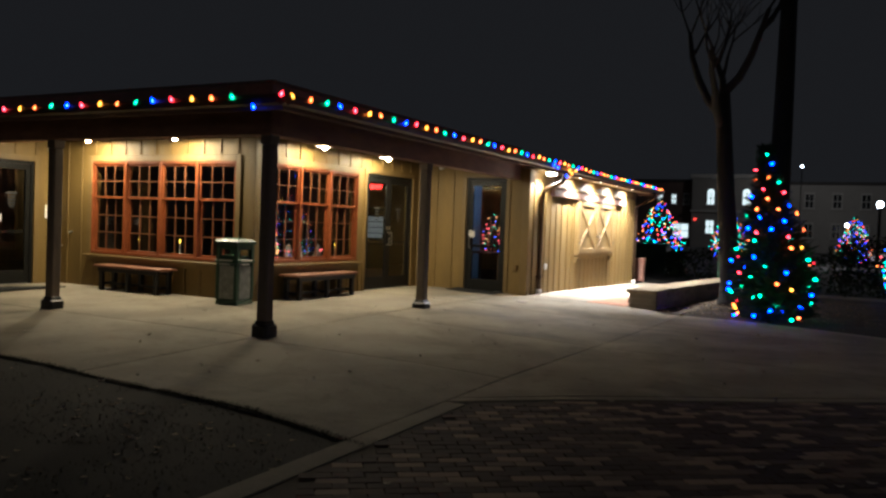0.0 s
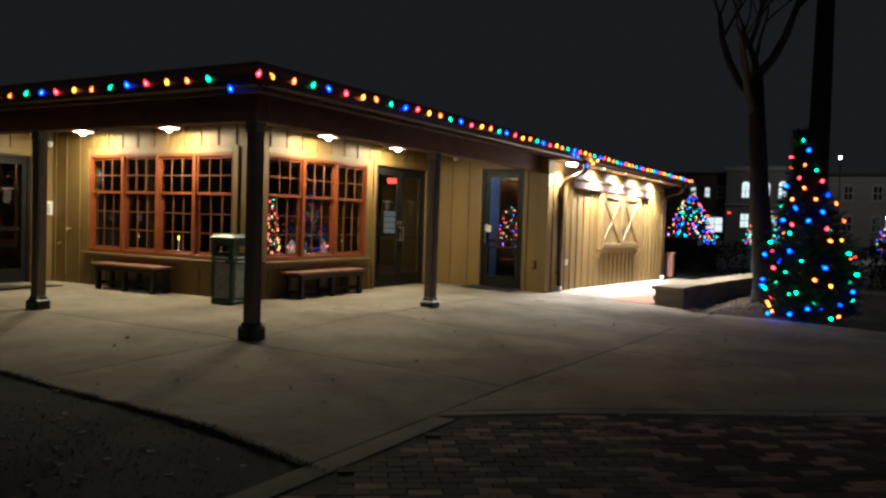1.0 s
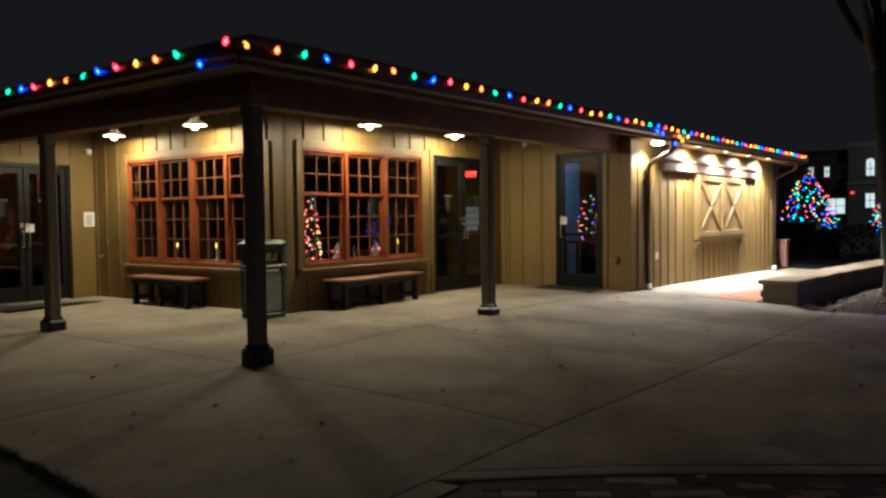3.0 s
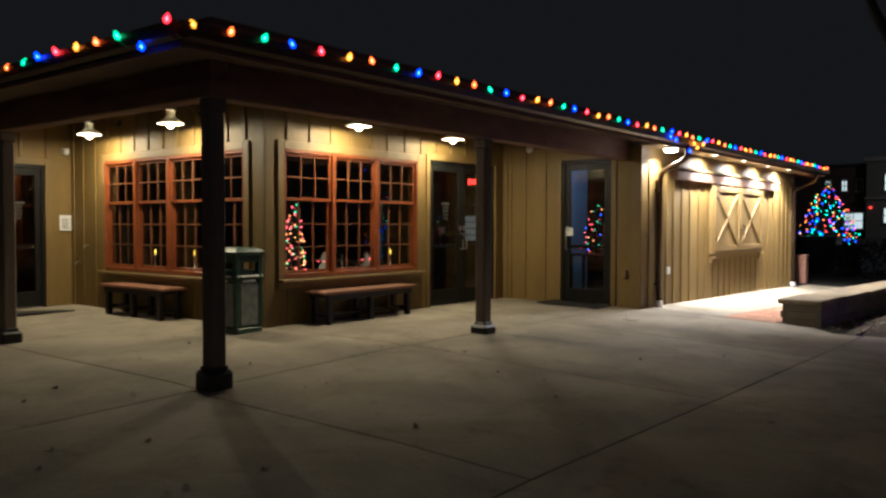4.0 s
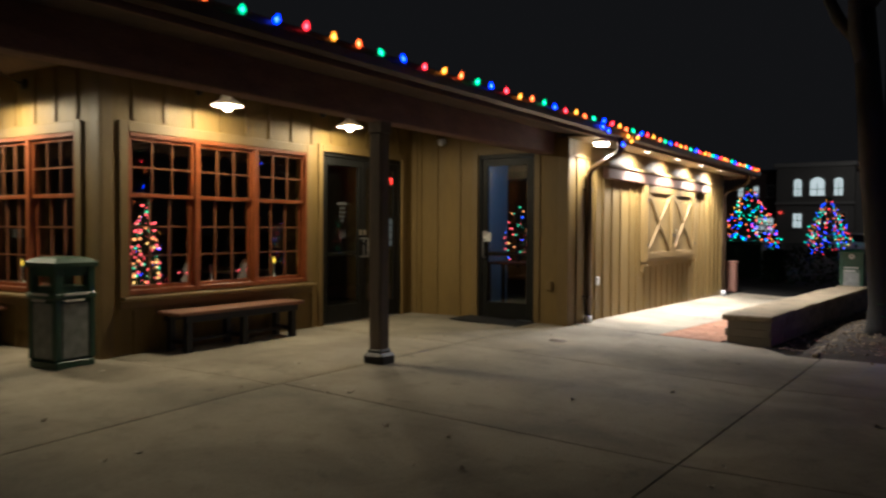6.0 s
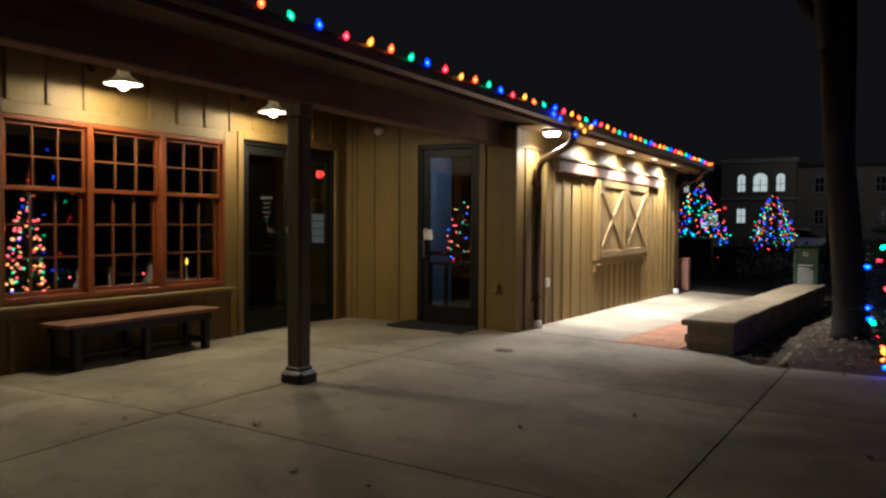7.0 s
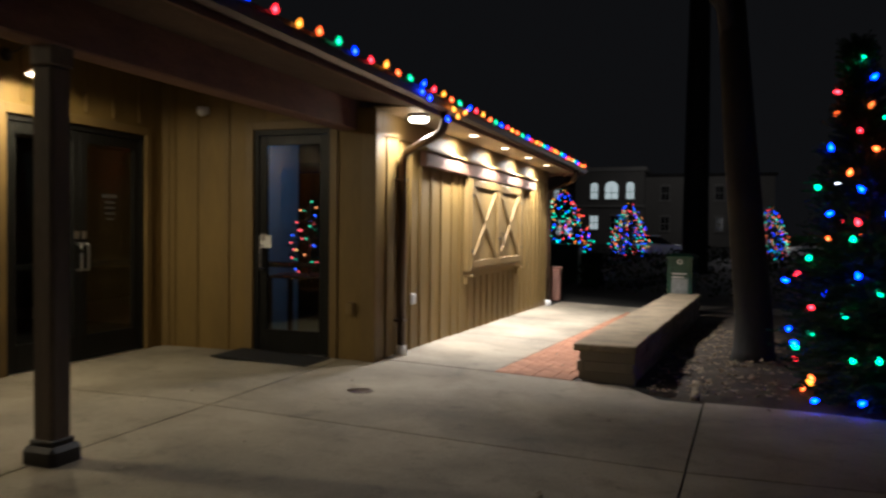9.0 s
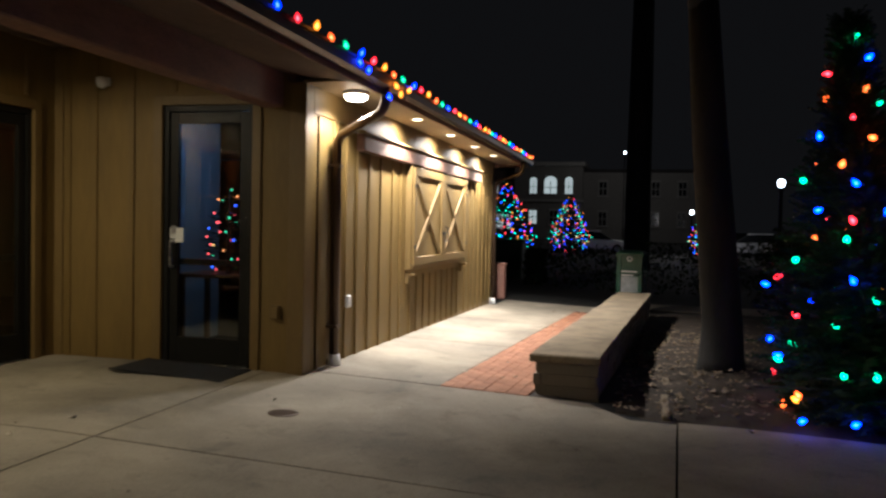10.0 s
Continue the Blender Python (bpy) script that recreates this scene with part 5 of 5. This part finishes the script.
    part("shop_sign", solid(-2.78, -2.55, -0.07, -0.01, 3.05, 3.22, 0.01), REDSIGN, t, "small red lit sign")


far_house()


def car(label, m):
    t = thing("parked_car", label, "car", "parked cars", m)
    bm = bmesh.new()
    side = [(-2.2, 0.30), (2.2, 0.30), (2.25, 0.62), (2.05, 0.80), (1.15, 0.90), (-1.7, 0.98), (-2.2, 0.92), (-2.28, 0.6)]
    for y in (-0.88, 0.88):
        bm.faces.new([bm.verts.new((u, y, v)) for u, v in side])
    bm.verts.ensure_lookup_table()
    n = len(side)
    for k in range(n):
        bm.faces.new((bm.verts[k], bm.verts[(k + 1) % n], bm.verts[n + (k + 1) % n], bm.verts[n + k]))
    bmesh.ops.bevel(bm, geom=bm.edges[:], offset=0.05, segments=2, affect="EDGES")
    part("body", bm, CARWHITE, t)
    bm = bmesh.new()
    cabin = [(-1.75, 0.95), (1.1, 0.88), (0.35, 1.38), (-0.2, 1.46), (-1.1, 1.44)]
    for y, s in ((-0.80, 1), (0.80, 1)):
        bm.faces.new([bm.verts.new((u, y * (0.84 if v > 1 else 1), v)) for u, v in cabin])
    bm.verts.ensure_lookup_table()
    n = len(cabin)
    for k in range(n):
        bm.faces.new((bm.verts[k], bm.verts[(k + 1) % n], bm.verts[n + (k + 1) % n], bm.verts[n + k]))
    part("cabin_glass", bm, DARKGLASS, t)
    part("roof", solid(-1.15, 0.3, -0.66, 0.66, 1.42, 1.49, 0.03), CARWHITE, t)
    for x in (-1.4, 1.4):
        for y in (-0.88, 0.88):
            bm = bmesh.new()
            tube(bm, [(x, y - 0.1, 0.32), (x, y + 0.1, 0.32)], 0.32, 18)
            wl = part("wheel", bm, RUBBER, t)
            bm = bmesh.new()
            tube(bm, [(x, y - 0.11, 0.32), (x, y + 0.11, 0.32)], 0.19, 14)
            part("rim", bm, STEEL, wl)
    for y in (-0.6, 0.6):
        part("headlight", solid(2.16, 2.25, y - 0.18, y + 0.18, 0.60, 0.72, 0.02), WHITE, t)


car("white car parked along the far street", pose(-5.4, 61.5, -0.19))
car("white car parked farther along the street", pose(4.2, 62.0, -0.19, 0, 0, 180))

# ---------------------------------------------------------------- inside, seen through the glass
structure("floor", solid(-19.8, XE - THICK, YS + THICK, YN - THICK, -0.05, 0.06), ROOMFLOOR, "dark hall floor", "floor")
structure("floor_wing", solid(XE - THICK, XW - THICK, YD + THICK, YN - THICK, -0.05, 0.055), ROOMFLOOR, "dark floor of the wing", "floor")
structure("wall_room_back", solid(-13.3, -13.2, YS + THICK, YN - THICK, 0.06, 3.02), ROOMWALL, "dark brown wall inside the hall", "wall")
# added wall that carries the bluish strip seen through the door
structure("partition_wing", solid(-7.45, -7.35, YD + THICK, 18.3, 0.055, 2.84), BLUE_LIT_WALL, "partition added inside the glass door, bluish light in its colour", "wall")
# unseen panel and lamp, added for the bluish light behind the glass door
t = thing("ceiling_panel", "dim cool panel added out of sight to light the wing bluish", "light", m=pose(-6.3, 17.2, 2.84))
part("diffuser", solid(-0.25, 0.25, -0.5, 0.5, -0.03, -0.002, 0.004), PANELGLOW, t)
lamp("added_panel_light", "POINT", (-6.3, 17.2, 2.6), ROOM_WATTS, (0.45, 0.70, 1.0), 0.15)
t = thing("exit_sign", "red lit exit sign hanging in the dark hall", "sign", m=pose(-12.75, 21.88, 2.66, 0, 0, 30))
part("housing", solid(-0.19, 0.19, -0.02, 0.03, -0.11, 0.11, 0.006), WHITE, t)
part("hanger", tube(bmesh.new(), [(0, 0.005, 0.105), (0, 0.005, 0.385)], 0.012, 8), WHITE, t)
fc = bpy.data.curves.new("letters", "FONT")
fc.body, fc.size, fc.align_x, fc.align_y, fc.extrude = "EXIT", 0.19, "CENTER", "CENTER", 0.004
fo = new("letters", fc)
fo.matrix_basis = pose(0, -0.024, 0, 90, 0, 0)
fo.data.materials.append(EXITGLOW)
fo.parent = t


def candle(x, y):
    t = thing("window_candle", "electric candle with a yellow flame on the sill", "candle", "window candles", pose(x, y, 0.80))
    part("stem", tube(bmesh.new(), [(0, 0, 0), (0, 0, 0.02), (0, 0, 0.021), (0, 0, 0.20)], [0.035, 0.035, 0.012, 0.012], 10), WHITE, t)
    bm = bmesh.new()
    lathe(bm, [(0.004, 0.20), (0.016, 0.225), (0.014, 0.25), (0.002, 0.285)], 8)
    part("flame", bm, FLAME, t, "glowing yellow bulb")


def table(m, w, d, h, label):
    t = thing("table", label, "table", "tables in the hall", m)
    part("tabletop", solid(-w / 2, w / 2, -d / 2, d / 2, h - 0.035, h, 0.006), TABLEWOOD, t)
    for sx in (-1, 1):
        for sy in (-1, 1):
            x, y = sx * (w / 2 - 0.06), sy * (d / 2 - 0.06)
            part("leg", solid(x - 0.025, x + 0.025, y - 0.025, y + 0.025, 0, h - 0.035, 0.004), TABLEWOOD, t)


structure("window_ledge_south", solid(-12.0, -8.3, YS + THICK, YS + THICK + 0.30, 0.76, 0.80, 0.006), TABLEWOOD, "dark wooden ledge inside the window", "trim")
structure("window_ledge_east", solid(XE - THICK - 0.42, XE - THICK, 10.85, 13.75, 0.76, 0.80, 0.006), TABLEWOOD, "dark wooden ledge inside the window", "trim")
for x, y in ((-11.0, YS + THICK + 0.12), (-9.95, YS + THICK + 0.12), (XE - THICK - 0.12, 13.36)):
    candle(x, y)
t = thing("window_candle", "white electric candle, unlit, on the window ledge", "candle", "window candles", pose(XE - THICK - 0.12, 12.28, 0.80))
part("stem", tube(bmesh.new(), [(0, 0, 0), (0, 0, 0.02), (0, 0, 0.021), (0, 0, 0.22)], [0.035, 0.035, 0.014, 0.012], 10), WHITE, t)
spruce("tabletop_tree", "small tabletop tree with warm coloured lights on the ledge", 1.0, 0.20, 80, 41, 240, pose(XE - THICK - 0.13, 11.34, 0.80), MINI, "indoor lit trees", ("red", "red", "orange", "yellow", "green", "red", "orange", "red"))


# added body and bulbs imitate far lights reflected in the window panes
def ornament(x, y, seed):
    rg = random.Random(seed)
    t = thing("table_ornament", "small pale added ornament whose red bulbs stand in for reflected lights", "ornament", "window ornaments", pose(x, y, 0.80))
    bm = bmesh.new()
    lathe(bm, [(0.005, 0.0), (0.09, 0.0), (0.10, 0.03), (0.05, 0.10), (0.07, 0.16), (0.03, 0.24), (0.004, 0.27)], 14)
    part("body", bm, FARTRIM, t)
    for k in range(4):
        an = 2.2 + 0.5 * k
        piece("bulb", TINY["red"], t, (-0.10 * math.cos(an) * rg.uniform(1, 2), 0.12 * math.sin(an) * rg.uniform(1, 2) - 0.1, 0.13 + rg.uniform(-0.02, 0.03)), 0, (60, 0))


ornament(XE - THICK - 0.25, 12.05, 3)
ornament(XE - THICK - 0.25, 12.95, 4)
table(pose(-9.9, 13.95, 0.06), 1.3, 0.8, 0.78, "dark wooden table inside the hall")
# added table and small tree imitate coloured lights reflected in the door glass
table(pose(-6.40, 16.78, 0.055), 0.8, 0.6, 0.90, "dark table added inside the glass door to carry the stand-in tree")
spruce("tabletop_tree", "small tree with mixed lights inside the glass door, standing in for reflections", 0.92, 0.34, 40, 47, 40, pose(-6.30, 16.68, 0.955), TINY, "indoor lit trees", ("red", "red", "yellow", "blue", "green", "orange", "red"))
t = thing("drinks_cooler", "tall dark drinks cooler with a faintly lit front", "cooler", m=pose(-12.72, 21.85, 0.06, 0, 0, 30))
part("cabinet", solid(-0.35, 0.35, -0.3, 0.3, 0.0, 1.95, 0.02), CABINET, t)
dr = part("door", solid(-0.26, 0.26, -0.325, -0.301, 0.98, 1.65, 0.006), COOLGLOW, t, "faintly lit glass front")
part("handle", solid(0.24, 0.27, -0.36, -0.325, 0.7, 1.1, 0.004), BLACKMETAL, dr)
for z in (1.12, 1.30, 1.48):
    part("shelf_line", solid(-0.25, 0.25, -0.331, -0.326, z, z + 0.02), BLACKMETAL, dr)
part("header_panel", solid(-0.33, 0.33, -0.32, -0.301, 1.68, 1.92, 0.006), BLACKMETAL, t)

# ---------------------------------------------------------------- brick strip beside the low wall
strip = thing("brick_strip", "band of red clay pavers beside the low wall", "pavement")
strip["kind"] = "structure"
bm = bmesh.new()
vs = [bm.verts.new((x, y, gz(x, y) - 0.012)) for x, y in ((-4.0, 16.38), (-2.9, 16.38), (-2.9 + WALL_LEAN * 8.7, 25.07), (-4.0 + WALL_LEAN * 8.7, 25.07))]
bm.faces.new(vs)
part("bed", bm, MULCH, strip)
RED = finish("brick", solid(-0.0492, 0.0492, -0.0990, 0.0990, -0.05, 0.0, 0.003), REDBRICK)
rng = random.Random(77)
for j in range(37):
    for i in range(8):
        y = 16.52 + 0.203 * j + (0.10 if i % 2 else 0)
        x = -3.92 + 0.1015 * i + WALL_LEAN * (y - 16.4)
        piece("brick", RED, strip, (x, y, gz(x, y) + rng.uniform(-0.002, 0.003)), -3.15 + rng.uniform(-.6, .6), (rng.uniform(-.5, .5), 2.4))

HALF = finish("brick", solid(-0.0492, 0.0492, -0.0475, 0.0475, -0.05, 0.0, 0.003), REDBRICK)
for i in range(1, 8, 2):
    x = -3.92 + 0.1015 * i
    piece("brick", HALF, strip, (x, 16.472, gz(x, 16.47)), -3.15, (0, 2.4))
far_end = bmesh.new()
for j in range(37, 42):
    for i in range(8):
        y = 16.52 + 0.203 * j + (0.10 if i % 2 else 0)
        x = -3.92 + 0.1015 * i + WALL_LEAN * (y - 16.4)
        box(far_end, x - 0.0492, x + 0.0492, y - 0.099, min(y + 0.099, 25.07), gz(x, y) - 0.05, gz(x, y) + rng.uniform(-0.002, 0.003))
tagged(part("far_bricks", far_end, REDBRICK, strip), kind="stuff")

# ---------------------------------------------------------------- brick paving in the plaza
pavers = thing("brick_paving", "worn brick paving in dark and pale reds", "pavement")
pavers["kind"] = "structure"
NEARBRICK = finish("brick", solid(-0.0985, 0.0985, -0.0485, 0.0485, -0.06, 0.0, 0.004), BRICK)
rng = random.Random(78)
ca, sa = math.cos(math.radians(36)), math.sin(math.radians(36))
rows = []
for j in range(-110, 110):
    for i in range(-60, 60):
        u = 0.203 * i + (0.1015 if j % 2 else 0)
        v = 0.1015 * j
        x, y = 0.8 + ca * u - sa * v, 5.5 + sa * u + ca * v
        if -1.89 < x < 7.0 and -3.0 < y < min(paver_edge(x) - 0.27, 9.5):
            rows.append((x, y))
rows.sort(key=lambda p: (p[0] + 0.9) ** 2 + (p[1] - 5.6) ** 2)
rest = bmesh.new()
for n, (x, y) in enumerate(rows):
    z = gz(x, y) + rng.uniform(-0.003, 0.003)
    if n < 300:
        piece("brick", NEARBRICK, pavers, (x, y, z), 36 + rng.uniform(-.8, .8), (rng.uniform(-.6, .6), rng.uniform(-.6, .6)))
    else:
        m = pose(x, y, z, rng.uniform(-.6, .6), rng.uniform(-.6, .6), 36 + rng.uniform(-.8, .8))
        q = [rest.verts.new(m @ Vector((sx * 0.0985, sy * 0.0485, zz))) for zz in (-0.05, 0) for sx, sy in ((-1, -1), (1, -1), (1, 1), (-1, 1))]
        for f in ((4, 5, 6, 7), (0, 1, 5, 4), (1, 2, 6, 5), (2, 3, 7, 6), (3, 0, 4, 7)):
            rest.faces.new([q[i] for i in f])
tagged(part("far_bricks", rest, BRICKS, pavers), kind="stuff")
bm = bmesh.new()
edge = [(-1.99 + 0.155 * i, max(paver_edge(-1.99 + 0.155 * i), 6.7)) for i in range(60)]
lowv = [bm.verts.new((x, -3.1, gz(x, -3.1) - 0.014)) for x, y in edge]
highv = [bm.verts.new((x, y, gz(x, y) - 0.014)) for x, y in edge]
for k in range(len(edge) - 1):
    bm.faces.new((lowv[k], lowv[k + 1], highv[k + 1], highv[k]))
part("sand_bed", bm, MULCH, pavers)

# ---------------------------------------------------------------- short grass of the near lawn
rng = random.Random(61)
vs, fs = [], []
for _ in range(14000):
    x = rng.uniform(-10.5, -2.0)
    y = rng.uniform(0.5, lawn_edge(x) + 0.02)
    if noise.noise((x * 1.3, y * 1.3, 7)) < -0.22:
        continue
    an, ln, lean = rng.uniform(0, 6.28), rng.uniform(0.012, 0.034), rng.uniform(0.3, 1.2)
    w = Vector((math.cos(an), math.sin(an), 0)) * 0.004
    k, p = len(vs), Vector((x, y, gz(x, y) - 0.026))
    vs.extend((p - w, p + w, p + Vector((-math.sin(an) * lean, math.cos(an) * lean, 0.9)) * ln))
    fs.append((k, k + 1, k + 2))
for _ in range(7000):
    # a ragged fringe that leans over the edge of the concrete
    x = rng.uniform(-10.5, -2.0)
    y = lawn_edge(x) + rng.gauss(-0.015, 0.02)
    an, ln = rng.uniform(0, 6.28), rng.uniform(0.02, 0.06) * (1.2 + noise.noise((x * 3, 2, 5)))
    w = Vector((math.cos(an), math.sin(an), 0)) * 0.005
    k, p = len(vs), Vector((x, y, gz(x, y) - 0.012))
    vs.extend((p - w, p + w, p + Vector((-math.sin(an) * 0.8, math.cos(an) * 0.8, 0.35)) * ln))
    fs.append((k, k + 1, k + 2))
me = bpy.data.meshes.new("grass")
me.from_pydata([tuple(v) for v in vs], [], fs)
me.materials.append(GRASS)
tagged(new("grass", me), "short dull winter grass at the edge of the plaza", "grass", kind="stuff")

# ---------------------------------------------------------------- fallen leaves
rng = random.Random(90)
vs, fs = [], []


def fallen(x, y, z, s):
    an, c = rng.uniform(0, 6.28), rng.uniform(0.1, 0.5)
    k = len(vs)
    for r, da, h in ((1, 0, c), (0.5, 0.9, 0), (0.8, 1.9, c * 0.6), (0.45, 3.1, 0), (0.85, 4.2, c), (0.5, 5.3, 0)):
        vs.append((x + s * r * math.cos(an + da), y + s * r * math.sin(an + da), z + 0.004 + s * h))
    fs.append(tuple(range(k, k + 6)))


for _ in range(700):
    x, y = rng.uniform(-2.4, 1.5), rng.uniform(16.1, 24)
    fallen(x, y, gz(x, y) + 0.03 + mound(x, y), rng.uniform(0.025, 0.055))
for _ in range(420):
    x, y = rng.uniform(-2.4, -0.9), rng.uniform(16.15, 22.5)
    fallen(x, y, gz(x, y) + 0.02 + mound(x, y), rng.uniform(0.03, 0.07))
for _ in range(260):
    x = rng.uniform(-9, -2.1)
    y = rng.uniform(2.0, lawn_edge(x))
    fallen(x, y, gz(x, y) - 0.022, rng.uniform(0.02, 0.05))
for _ in range(16):
    fallen(rng.uniform(-3.9, -3.2), rng.uniform(16.6, 24), 0.0, 0.035)
me = bpy.data.meshes.new("fallen_leaves")
me.from_pydata(vs, [], fs)
me.materials.append(LEAF)
tagged(new("fallen_leaves", me), "scattered dry fallen leaves on the paving and mulch", "leaves", kind="stuff")

vs, fs = [], []
for _ in range(120):
    x, y = rng.uniform(-8.5, 2.5), rng.uniform(3.5, 16.0)
    fallen(x, y, gz(x, y) + (0.0 if y > lawn_edge(x) or x > -2 else -0.008), rng.uniform(0.025, 0.06))
for _ in range(14):
    x, y = rng.uniform(-4.9, -3.3), rng.uniform(16.6, 24)
    fallen(x, y, gz(x, y), rng.uniform(0.02, 0.04))
me = bpy.data.meshes.new("fallen_leaves")
me.from_pydata(vs, [], fs)
me.materials.append(PALELEAF)
tagged(new("fallen_leaves", me), "a few bleached curled leaves on the concrete", "leaves", kind="stuff")
